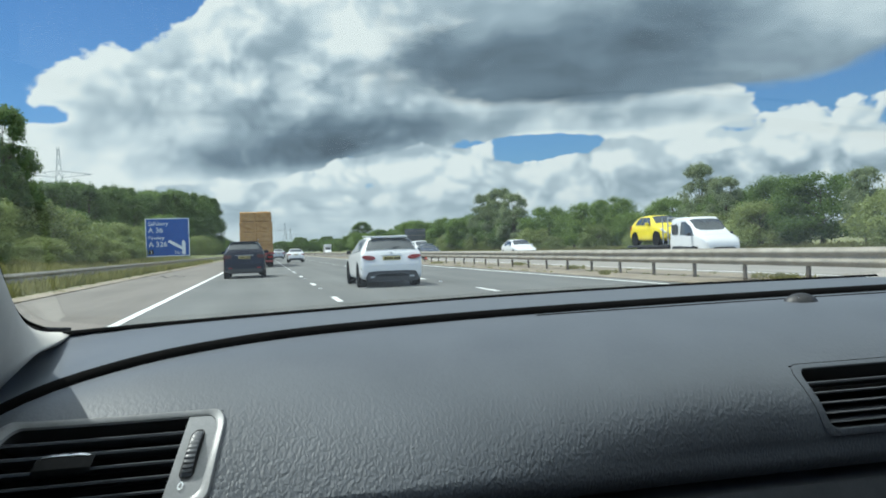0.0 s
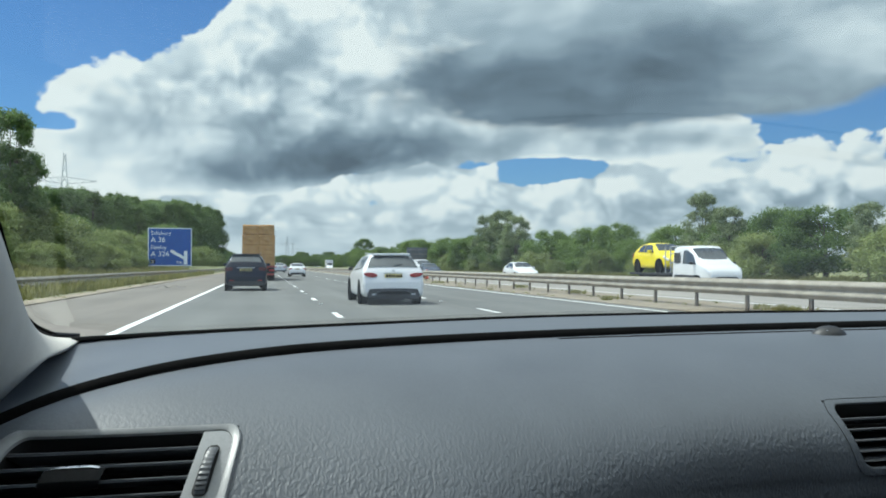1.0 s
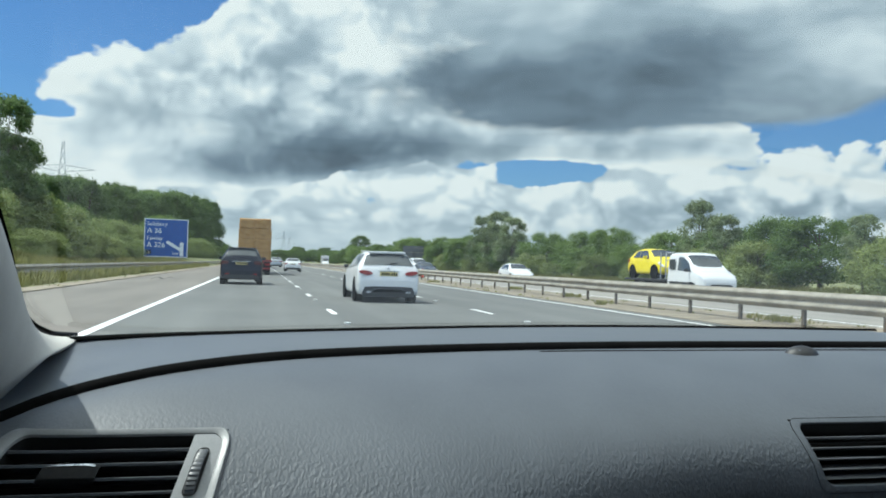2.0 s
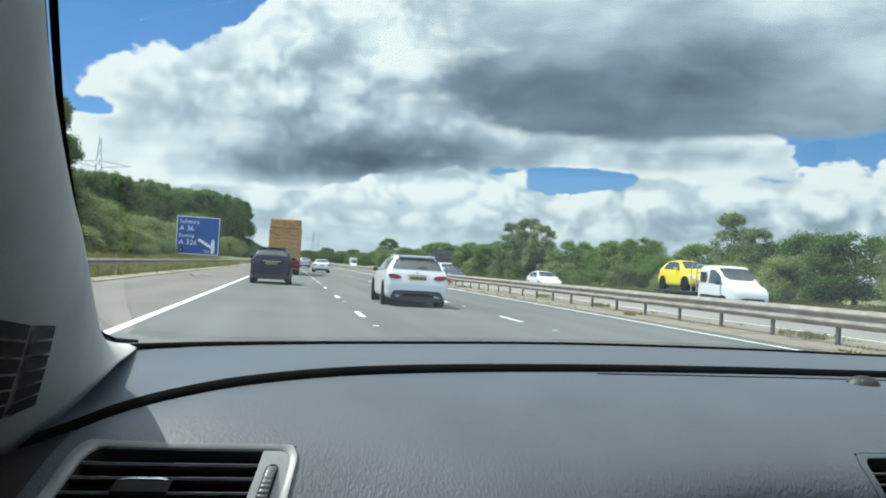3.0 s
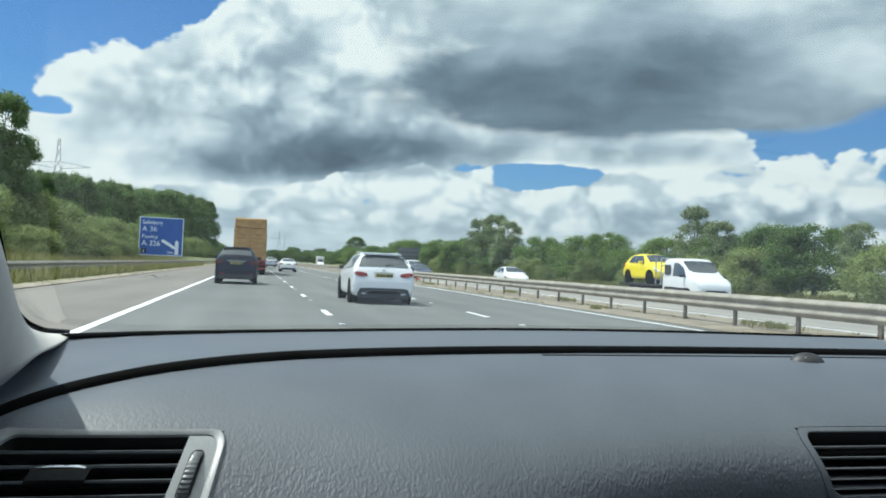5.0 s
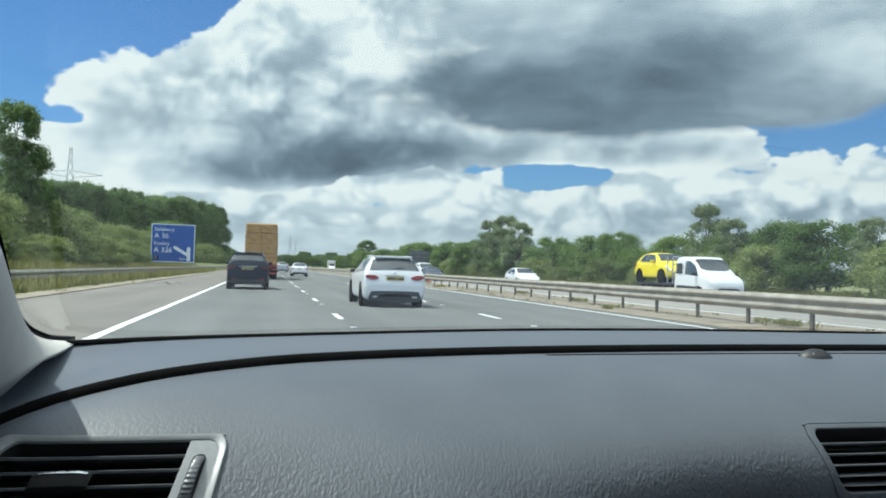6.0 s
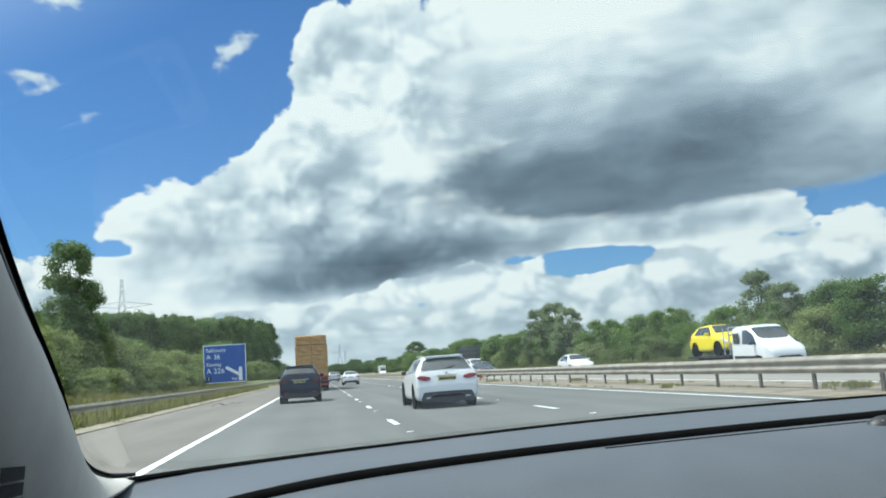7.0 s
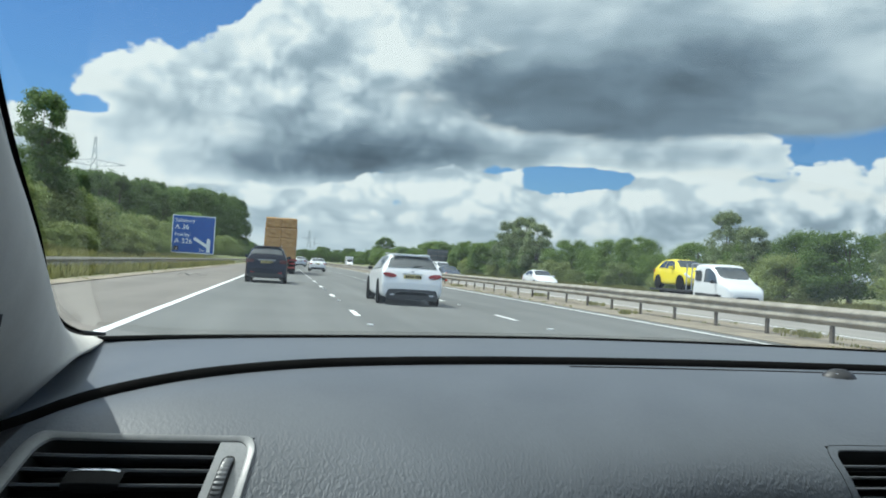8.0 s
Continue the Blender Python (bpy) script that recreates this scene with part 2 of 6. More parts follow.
def dash_material():
    """Dark grey padded vinyl, with a leather grain of cells some millimetres across."""
    m = bpy.data.materials.new("dash_vinyl")
    m.use_nodes = True
    N = Nodes(m.node_tree)
    at = N.add("ShaderNodeTexCoord").outputs["Object"]
    wob = N.add("ShaderNodeTexNoise", {"Vector": at, "Scale": 120.0, "Detail": 2.0}).outputs["Color"]
    at2 = N.add("ShaderNodeVectorMath", {0: N.add("ShaderNodeVectorMath", {0: wob, 1: (0.006, 0.006, 0.006)}, operation="MULTIPLY").outputs[0], 1: at}, operation="ADD").outputs[0]
    tall = N.add("ShaderNodeMapping", {"Vector": at2, "Scale": (1.25, 0.7, 0.7)}).outputs[0]
    cell = N.add("ShaderNodeTexVoronoi", {"Vector": tall, "Scale": 300.0, "Smoothness": 0.6}, feature="SMOOTH_F1").outputs["Distance"]
    hgt = N.math("MULTIPLY_ADD", N.noise(tall, 210.0, 2.0, 0.5), 0.9, N.math("MULTIPLY", cell, -0.8))
    cloud = N.noise(at, 9.0, 4.0, 0.6)
    c = N.ramp(N.math("MULTIPLY_ADD", hgt, 0.20, cloud), [(0.2, (0.062, 0.070, 0.083)), (0.8, (0.086, 0.096, 0.112))])
    dust = N.math("GREATER_THAN", N.noise(at, 420.0, 1.0, 0.5), 0.80)
    c = N.mix(N.math("MULTIPLY", dust, 0.35), c, (0.20, 0.20, 0.20, 1))
    up = N.add("ShaderNodeSeparateXYZ", {"Vector": at}).outputs[2]
    deep = N.add("ShaderNodeMapRange", {"Value": up, "From Min": 0.90, "From Max": 0.985, "To Min": 0.52, "To Max": 0.04}).outputs[0]
    b = N.add("ShaderNodeBump", {"Strength": deep, "Distance": 0.0024, "Height": hgt})
    p = N.add("ShaderNodeBsdfPrincipled", {"Base Color": c, "Roughness": N.math("MULTIPLY_ADD", cloud, 0.12, 0.46), "Specular IOR Level": 0.55, "Normal": b.outputs[0]})
    N.put(N.add("ShaderNodeOutputMaterial").inputs["Surface"], p.outputs[0])
    return m


def glass_material(name, gloss_tint=(1, 1, 1), clear=(0.97, 0.985, 0.98), strength=0.9):
    """Thin clear pane: see-through, with a Fresnel gloss."""
    m = bpy.data.materials.new(name)
    m.use_nodes = True
    N = Nodes(m.node_tree)
    f = N.math("MULTIPLY", N.add("ShaderNodeFresnel", {"IOR": 1.45}).outputs[0], strength)
    s = N.add("ShaderNodeMixShader", {0: f, 1: N.add("ShaderNodeBsdfTransparent", {"Color": (*clear, 1)}).outputs[0], 2: N.add("ShaderNodeBsdfGlossy", {"Color": (*gloss_tint, 1), "Roughness": 0.02}).outputs[0]})
    N.put(N.add("ShaderNodeOutputMaterial").inputs["Surface"], s.outputs[0])
    return m


def road_material(name, low, high, lanes):
    """Worn asphalt: aggregate, patches, and tracks polished along the lanes (centres across, in metres)."""
    m = bpy.data.materials.new(name)
    m.use_nodes = True
    N = Nodes(m.node_tree)
    at = N.add("ShaderNodeTexCoord").outputs["Object"]
    x = N.add("ShaderNodeSeparateXYZ", {"Vector": at}).outputs[0]
    long = N.add("ShaderNodeMapping", {"Vector": at, "Scale": (1.0, 0.06, 1.0)}).outputs[0]
    n1, n2, n3 = N.noise(long, 0.8, 4.0, 0.6), N.noise(at, 45.0, 3.0, 0.7), N.noise(at, 0.25, 3.0, 0.5)
    f = N.math("MULTIPLY_ADD", N.math("SUBTRACT", n2, 0.5), 0.45, n1)
    f = N.math("MULTIPLY_ADD", N.math("SUBTRACT", n3, 0.5), 0.5, f)
    for c in lanes:
        d = N.math("ABSOLUTE", N.math("SUBTRACT", N.math("ABSOLUTE", N.math("SUBTRACT", x, c)), 0.85))
        f = N.math("ADD", f, N.math("MULTIPLY", N.math("SUBTRACT", 1.0, N.math("MULTIPLY", d, 2.2), clamp=True), 0.10))
    c = N.ramp(f, [(0.25, low), (0.85, high)])
    b = N.add("ShaderNodeBump", {"Strength": 0.35, "Distance": 0.01, "Height": n2})
    p = N.add("ShaderNodeBsdfPrincipled", {"Base Color": c, "Roughness": 0.78, "Specular IOR Level": 0.35, "Normal": b.outputs[0]})
    N.put(N.add("ShaderNodeOutputMaterial").inputs["Surface"], p.outputs[0])
    return m


VINYL = dash_material()
PLASTIC = surface("grey_plastic", (0.055, 0.058, 0.064), (0.08, 0.084, 0.092), 0.36, grain=30, fine=400, bump=0.05, bump_scale=900)
FRAME = surface("vent_frame_plastic", (0.19, 0.195, 0.202), (0.25, 0.255, 0.262), 0.34, grain=40, fine=500, bump=0.04, bump_scale=900)
BLACK = surface("black_rubber", (0.003, 0.003, 0.003), (0.006, 0.006, 0.006), 0.9, grain=30, fine=300, spec=0.05)
# near-black so the vent recesses carry their shade in colour; the tab is black
CAVITY = surface("vent_shade_black", (0.004, 0.004, 0.004), (0.007, 0.007, 0.007), 0.8, grain=30, fine=300)
SATIN = surface("satin_metal", (0.55, 0.55, 0.55), (0.70, 0.70, 0.70), 0.28, 0.9, grain=40, fine=400)
TRIM = surface("grey_pillar_trim", (0.42, 0.40, 0.365), (0.52, 0.50, 0.46), 0.62, grain=12, fine=500, bump=0.06, bump_scale=700)
LINING = surface("headliner_fabric", (0.40, 0.38, 0.35), (0.50, 0.48, 0.45), 0.9, grain=10, fine=500, bump=0.1, bump_scale=600)
PANE = glass_material("windscreen_glass")
ASPHALT = road_material("asphalt_worn_grey", (0.096, 0.097, 0.092), (0.163, 0.164, 0.155), (-0.3, 3.65, 7.6))
ASPHALT_FAR = road_material("asphalt_pale_grey", (0.20, 0.185, 0.165), (0.30, 0.28, 0.25), (16.2, 19.9, 23.6))
SHOULDER = road_material("shoulder_asphalt_brown", (0.125, 0.111, 0.096), (0.205, 0.185, 0.160), (-40.0,))
PAINT = surface("road_paint_white", (0.62, 0.62, 0.60), (0.84, 0.84, 0.82), 0.6, grain=2.5, fine=30)
GRAVEL = surface("dry_reserve_soil", (0.15, 0.125, 0.09), (0.30, 0.255, 0.19), 0.9, grain=1.3, fine=25, bump=0.6, bump_scale=18)
EARTH = surface("verge_grass_soil", (0.11, 0.125, 0.045), (0.22, 0.225, 0.09), 0.9, grain=0.35, fine=9, bump=0.5, bump_scale=12)
STEEL = surface("weathered_galvanised_steel", (0.205, 0.182, 0.143), (0.375, 0.342, 0.28), 0.6, 0.1, grain=1.6, fine=25, bump=0.1, bump_scale=20)
POST = surface("weathered_post", (0.075, 0.062, 0.048), (0.15, 0.125, 0.098), 0.75, 0.1, grain=5, fine=30)
GRASS = leaf_material("long_grass", (0.16, 0.17, 0.055), (0.38, 0.36, 0.15))
LEAF_A = leaf_material("oak_leaves", (0.055, 0.105, 0.022), (0.215, 0.300, 0.075))
LEAF_B = leaf_material("dark_wood_leaves", (0.060, 0.108, 0.030), (0.185, 0.260, 0.080))
LEAF_C = leaf_material("willow_leaves", (0.13, 0.17, 0.08), (0.27, 0.32, 0.16))
# leaf greens lightened to include the pale windscreen glare over the bank
LEAF_S = leaf_material("hedge_leaves_glare_paled", (0.110, 0.155, 0.045), (0.290, 0.335, 0.120))
BARK = surface("bark", (0.07, 0.055, 0.04), (0.15, 0.12, 0.09), 0.9, grain=3, fine=25, bump=0.6, bump_scale=15)
WHITE = surface("white_car_paint", (0.66, 0.66, 0.655), (0.72, 0.72, 0.715), 0.22, grain=1.5, fine=20, spec=0.6)
NAVY = surface("dark_blue_car_paint", (0.006, 0.009, 0.019), (0.010, 0.014, 0.028), 0.20, 0.0, grain=1.5, fine=20, spec=0.22)
SILVER = surface("silver_car_paint", (0.42, 0.43, 0.44), (0.52, 0.53, 0.54), 0.28, 0.4, grain=1.5, fine=20)
YELLOW = surface("yellow_car_paint", (0.75, 0.60, 0.02), (0.85, 0.70, 0.04), 0.25, grain=1.5, fine=20)
GREY_BLUE = surface("grey_blue_car_paint", (0.045, 0.055, 0.075), (0.065, 0.078, 0.10), 0.28, 0.0, grain=1.5, fine=20)
# opaque dark glass, base colour lifted to hold some of the sky's reflection
CARGLASS = surface("dark_car_glass", (0.038, 0.045, 0.049), (0.066, 0.076, 0.082), 0.06, grain=2, fine=20, spec=0.9)
TYRE = surface("tyre_rubber", (0.012, 0.012, 0.012), (0.022, 0.022, 0.022), 0.8, grain=9, fine=80)
RIM = surface("alloy_rim", (0.10, 0.10, 0.105), (0.22, 0.22, 0.225), 0.35, 0.8, grain=6, fine=60)
REDLENS = surface("red_lamp_lens", (0.22, 0.010, 0.014), (0.34, 0.018, 0.024), 0.12, grain=12, fine=60, spec=0.7)
DARKLENS = surface("smoked_red_lens", (0.050, 0.006, 0.009), (0.085, 0.009, 0.013), 0.12, grain=12, fine=60, spec=0.7)
CLEARLENS = surface("clear_lamp_lens", (0.55, 0.56, 0.58), (0.75, 0.76, 0.78), 0.1, grain=12, fine=60, spec=0.8)
PLATE = surface("yellow_number_plate", (0.48, 0.39, 0.13), (0.58, 0.48, 0.18), 0.4, grain=10, fine=60)
PLATE_W = surface("white_number_plate", (0.7, 0.7, 0.68), (0.8, 0.8, 0.78), 0.4, grain=10, fine=60)
DARKTRIM = surface("dark_bumper_plastic", (0.014, 0.014, 0.015), (0.026, 0.026, 0.028), 0.5, grain=12, fine=60)
STRAW = surface("straw", (0.32, 0.18, 0.065), (0.43, 0.26, 0.105), 0.95, grain=2.5, fine=28, bump=0.3, bump_scale=22, island=0.10)
RED = surface("red_lorry_paint", (0.22, 0.02, 0.02), (0.30, 0.035, 0.03), 0.45, grain=4, fine=40)
SIGNBLUE = surface("sign_blue", (0.008, 0.065, 0.29), (0.012, 0.085, 0.36), 0.45, grain=0.8, fine=12)
SIGNWHITE = surface("sign_white", (0.70, 0.74, 0.76), (0.80, 0.83, 0.85), 0.45, grain=2, fine=20)
SIGNBACK = surface("sign_back_grey", (0.10, 0.105, 0.11), (0.16, 0.165, 0.17), 0.6, 0.3, grain=2, fine=20)
# steel paled: the haze of distance is put into its colour
PYLON = surface("pylon_steel_hazed", (0.32, 0.35, 0.38), (0.42, 0.45, 0.48), 0.6, 0.3, grain=1, fine=8)
ORANGE = surface("cone_orange", (0.55, 0.05, 0.015), (0.72, 0.085, 0.025), 0.55, grain=6, fine=40)

# ---- mesh helpers ----
def part(name, bm, material, parent=None, label="", smooth=False, angle=40.0):
    """One mesh object out of a bmesh, under a thing or a part."""
    me = bpy.data.meshes.new(name)
    bmesh.ops.recalc_face_normals(bm, faces=bm.faces)
    bm.to_mesh(me)
    bm.free()
    me.materials.append(material)
    if smooth:
        me.shade_smooth()
        me.set_sharp_from_angle(angle=radians(angle))
    ob = new(name, me)
    if parent is not None:
        ob.parent = parent
    if label:
        ob["label"] = label
    return ob


def mesh_part(name, verts, faces, material, parent=None, label="", smooth=False):
    me = bpy.data.meshes.new(name)
    me.from_pydata(verts, [], faces)
    me.materials.append(material)
    if smooth:
        me.shade_smooth()
        me.set_sharp_from_angle(angle=radians(40))
    ob = new(name, me)
    if parent is not None:
        ob.parent = parent
    if label:
        ob["label"] = label
    return ob


def box(bm, lo, hi, bevel=0.0, turn=None):
    r = bmesh.ops.create_cube(bm, size=1.0)
    vs = r["verts"]
    c = [(a + b) / 2 for a, b in zip(lo, hi)]
    bmesh.ops.scale(bm, vec=[b - a for a, b in zip(lo, hi)], verts=vs)
    if bevel:
        es = list({e for v in vs for e in v.link_edges})
        vs = list({v for f in bmesh.ops.bevel(bm, geom=es, offset=bevel, segments=2, affect="EDGES", profile=0.6)["faces"] for v in f.verts} | {v for v in vs if v.is_valid})
    if turn is not None:
        bmesh.ops.rotate(bm, cent=(0, 0, 0), matrix=turn, verts=vs)
    bmesh.ops.translate(bm, vec=c, verts=vs)
    return vs


def tube(bm, a, b, r0, r1=None, seg=8):
    a, b = Vector(a), Vector(b)
    r = bmesh.ops.create_cone(bm, cap_ends=True, segments=seg, radius1=r0, radius2=r0 if r1 is None else r1, depth=(b - a).length)
    q = (b - a).to_track_quat("Z", "Y").to_matrix().to_4x4()
    bmesh.ops.transform(bm, matrix=Matrix.Translation((a + b) / 2) @ q, verts=r["verts"])


def one_box(name, lo, hi, material, parent=None, bevel=0.0, label="", turn=None):
    bm = bmesh.new()
    box(bm, lo, hi, bevel, turn)
    return part(name, bm, material, parent, label)


def grid_faces(nr, nc, keep=lambda i, j: True):
    return [(i * nc + j, i * nc + j + 1, (i + 1) * nc + j + 1, (i + 1) * nc + j) for i in range(nr - 1) for j in range(nc - 1) if keep(i, j)]


def spline(points, n):
    """n points on a Catmull-Rom curve through the given ones."""
    p = [Vector(q) for q in points]
    p = [2 * p[0] - p[1]] + p + [2 * p[-1] - p[-2]]
    out = []
    for k in range(n):
        s = k / (n - 1) * (len(p) - 3)
        i = min(int(s), len(p) - 4)
        t = s - i
        a, b, c, d = p[i:i + 4]
        out.append(0.5 * (2 * b + (c - a) * t + (2 * a - 5 * b + 4 * c - d) * t * t + (3 * b - a - 3 * c + d) * t ** 3))
    return out


def letters(text, size, material, parent, at, name="lettering"):
    """Flat lettering that faces -y, its lower left corner at the given place."""
    cu = bpy.data.curves.new(name, "FONT")
    cu.body, cu.size, cu.extrude = text, size, 0.004
    tmp = bpy.data.objects.new(name, cu)
    scene.collection.objects.link(tmp)
    me = bpy.data.meshes.new_from_object(tmp.evaluated_get(bpy.context.evaluated_depsgraph_get()))
    bpy.data.objects.remove(tmp)
    bpy.data.curves.remove(cu)
    me.materials.clear()
    me.materials.append(material)
    me.transform(pose(*at, 90, 0, 0))
    ob = new(name, me)
    ob.parent = parent
    return ob


def empty(name, m=None):
    ob = new(name)
    ob.empty_display_size = 0.2
    if m is not None:
        ob.matrix_basis = m
    return ob


# ---- the land: ground, carriageways, lines ----
LEFT_EDGE, LANE_1, LANE_2, RIGHT_EDGE = -2.4, 1.65, 5.5, 9.6
BARRIER_X = 11.7


def ground_z(x, y):
    """Height of the land: flat under the roads, a low bank beside the shoulder."""
    s = min(max((-8.6 - x) / 8.0, 0.0), 1.0)
    z = 1.25 * s * s * (3 - 2 * s)
    s = min(max((x - 28.5) / 6.0, 0.0), 1.0)
    z += 0.35 * s * s * (3 - 2 * s)
    if abs(x) > 8.6 and not (8 < x < 28.5):
        z += 0.10 * noise.noise((x * 0.16, y * 0.10, 0.0))
    return z - 0.06


xs = [-4500, -1800, -700, -300, -140, -80, -50] + [-40 + k for k in range(0, 32, 2)] + [-8.6, -7, 0, 10, 20, 28.5, 30, 32, 34, 38, 44, 60, 90, 160, 350, 900, 2000, 4500]
ys = [-4500, -1500, -400, -120, -40] + list(range(-20, 130, 4)) + list(range(130, 420, 15)) + [450, 520, 600, 800, 1100, 1600, 2500, 4500]
verts = [(x, y, ground_z(x, y)) for y in ys for x in xs]
ground = mesh_part("ground", verts, grid_faces(len(ys), len(xs)), EARTH, smooth=True)
tagged(ground, "grassy verge land of dry green and straw tones", "ground", kind="structure")


def strip(name, x0, x1, z, material, label, category, y0=-120.0, y1=1800.0, thick=0.06):
    bm = bmesh.new()
    cuts = [y0, -30, 0, 30, 60, 120, 240, 500, 900, y1]
    vs = [[bm.verts.new((x, y, zz)) for x, zz in ((x0, z - thick), (x0, z), (x1, z), (x1, z - thick))] for y in cuts]
    for a, b in zip(vs, vs[1:]):
        for k in range(3):
            bm.faces.new((a[k], a[k + 1], b[k + 1], b[k]))
    return tagged(part(name, bm, material), label, category, kind="structure")


strip("road", LEFT_EDGE - 0.12, RIGHT_EDGE + 0.55, 0.0, ASPHALT, "three worn grey asphalt lanes of a motorway", "road")
strip("road_shoulder", -6.5, LEFT_EDGE - 0.122, -0.004, SHOULDER, "brownish worn asphalt hard shoulder", "road")
strip("road_opposite", 13.6, 28.3, 0.0, ASPHALT_FAR, "pale grey asphalt of the opposite carriageway", "road")
strip("central_reserve", RIGHT_EDGE + 0.552, 13.598, 0.015, GRAVEL, "dry sandy central reserve strip", "ground", thick=0.05)
strip("pavement_edge", -7.3, -6.502, 0.03, GRAVEL, "dusty gravel edge of the hard shoulder", "ground", thick=0.06)


def line_mesh(name, x, width, spans, label):
    """Painted marks of one line across the given stretches, a few millimetres proud, with slightly worn ends."""
    rng = random.Random(name + str(x))
    v, f = [], []
    for y0, y1 in spans:
        n = max(2, min(60, int((y1 - y0) / 1.0) + 1))
        base = len(v)
        for k in range(n):
            y = y0 + (y1 - y0) * k / (n - 1)
            j = rng.uniform(-0.006, 0.006)
            v += [(x - width / 2 + j, y, 0.0045), (x + width / 2 + j, y, 0.0045)]
        f += [(base + 2 * k, base + 2 * k + 1, base + 2 * k + 3, base + 2 * k + 2) for k in range(n - 1)]
    ob = mesh_part(name, v, f, PAINT)
    return tagged(ob, label, "road marking", kind="structure")


line_mesh("road_edge_line", LEFT_EDGE, 0.165, [(-60, 60), (60, 200), (200, 900)], "solid white edge line beside the hard shoulder")
line_mesh("road_edge_line", RIGHT_EDGE, 0.16, [(-60, 60), (60, 200), (200, 900)], "solid white edge line beside the central reserve")
line_mesh("road_edge_line", 14.3, 0.16, [(-60, 60), (60, 200), (200, 900)], "solid white edge line of the opposite carriageway")
line_mesh("road_edge_line", 25.2, 0.20, [(-60, 60), (60, 200), (200, 900)], "solid white outer edge line of the opposite carriageway")


def dash(x, y, label):
    me = dash_meshes
    ob = new("lane_dash", me)
    ob.matrix_basis = pose(x, y, 0)
    return tagged(ob, label, "road marking", "dashed lane lines", kind="structure")


bm = bmesh.new()
vs = [bm.verts.new(p) for p in ((-0.07, 0, 0.0045), (0.07, 0.02, 0.0045), (0.07, 1.98, 0.0045), (-0.065, 2.0, 0.0045))]
bm.faces.new(vs)
dash_meshes = bpy.data.meshes.new("lane_dash")
bm.to_mesh(dash_meshes)
bm.free()
dash_meshes.materials.append(PAINT)
for k in range(30):
    dash(LANE_1, 8.6 + 9 * k, "short white painted lane dash")
    dash(LANE_2, 9.6 + 9 * k, "short white painted lane dash")
for k in range(16):
    dash(18.0, 14 + 9 * k, "short white painted lane dash")
    dash(21.7, 12 + 9 * k, "short white painted lane dash")
# cat's-eye studs halfway along every second gap
bm = bmesh.new()
box(bm, (-0.06, -0.05, 0.0), (0.06, 0.05, 0.022), 0.012)
stud_mesh = bpy.data.meshes.new("road_stud")
bm.to_mesh(stud_mesh)
bm.free()
stud_mesh.materials.append(PAINT)
for k in range(12):
    for x, y in ((LANE_1, 15.1), (LANE_2, 16.1)):
        ob = new("road_stud", stud_mesh)
        ob.matrix_basis = pose(x, y + 9 * k, 0)
        tagged(ob, "small white reflecting stud set in the road", "road stud", "road studs between the lane dashes")

# ---- crash barriers ----
def w_profile(n=15, height=0.41, depth=0.08):
    """Corrugated rail section: (out, up) pairs."""
    return [(depth * 0.5 * (1 - math.cos(4 * math.pi * k / (n - 1))), height * (k / (n - 1) - 0.5)) for k in range(n)]


def rail_mesh(length, side):
    """One length of corrugated rail along y, bulging to the given side, with thickness."""
    pr = w_profile()
    loop = [(side * (0.03 + o), u) for o, u in pr] + [(side * (0.026 + o), u) for o, u in reversed(pr)]
    v = [(x, y, z) for y in (0.0, length) for x, z in loop]
    n = len(loop)
    f = [(k, (k + 1) % n, n + (k + 1) % n, n + k) for k in range(n)] + [tuple(range(n)), tuple(range(2 * n - 1, n - 1, -1))]
    me = bpy.data.meshes.new("rail")
    me.from_pydata(v, [], f)
    me.materials.append(STEEL)
    me.shade_smooth()
    me.set_sharp_from_angle(angle=radians(50))
    return me


def barrier(name, x, y0, y1, zbase, sides, label, step=2.4, rail_z=0.575):
    """Steel safety barrier: posts with rails on the named sides, in lengths of two bays."""
    root = tagged(empty(name, pose(x, y0, zbase)), label, "crash barrier")
    bm = bmesh.new()
    box(bm, (-0.03, -0.055, -0.35), (0.03, 0.055, 0.74), 0.008)
    post = part("post", bm, POST, root)
    n = int((y1 - y0) / step)
    for k in range(1, n):
        ob = new("post", post.data)
        ob.parent, ob.matrix_basis = root, pose(0, k * step, 0, 0, 0, random.uniform(-2, 2))
    for side in sides:
        me = rail_mesh(step * 2 - 0.004, side)
        for k in range(0, n - 1, 2):
            ob = new("rail", me)
            ob.parent = root
            ob.matrix_basis = pose(random.uniform(-0.006, 0.006), k * step, rail_z + random.uniform(-0.006, 0.006))
    return root


barrier("crash_barrier", BARRIER_X, -6.0, 330.0, 0.015, (-1, 1), "double-sided weathered steel crash barrier on the sandy central reserve")
verge_rail = barrier("crash_barrier", -8.6, 28.0, 330.0, -0.06, (1,), "galvanised steel crash barrier along the grassy verge", step=2.4)
bm = bmesh.new()
pr = w_profile()
ramp_pts = [[(0.03 + o, y, 0.575 + u + z) for o, u in pr] for y, z in ((0, 0), (-1.5, -0.06), (-3.0, -0.22), (-4.6, -0.52))]
mesh_part("ramped_end", [p for r in ramp_pts for p in r], grid_faces(4, len(pr)), STEEL, verge_rail, "rail end ramped down into the grass", True).modifiers.new("thick", "SOLIDIFY").thickness = 0.004

# ---- the car's cabin ----
def cab(x, y, z):
    """Cabin drawing (made at four fifths of full size about the seat) to metres."""
    return Vector((0.035 + 1.25 * (x - 0.035), 0.065 + 1.25 * (y - 0.065), 1.12 + 1.25 * (z - 1.12)))


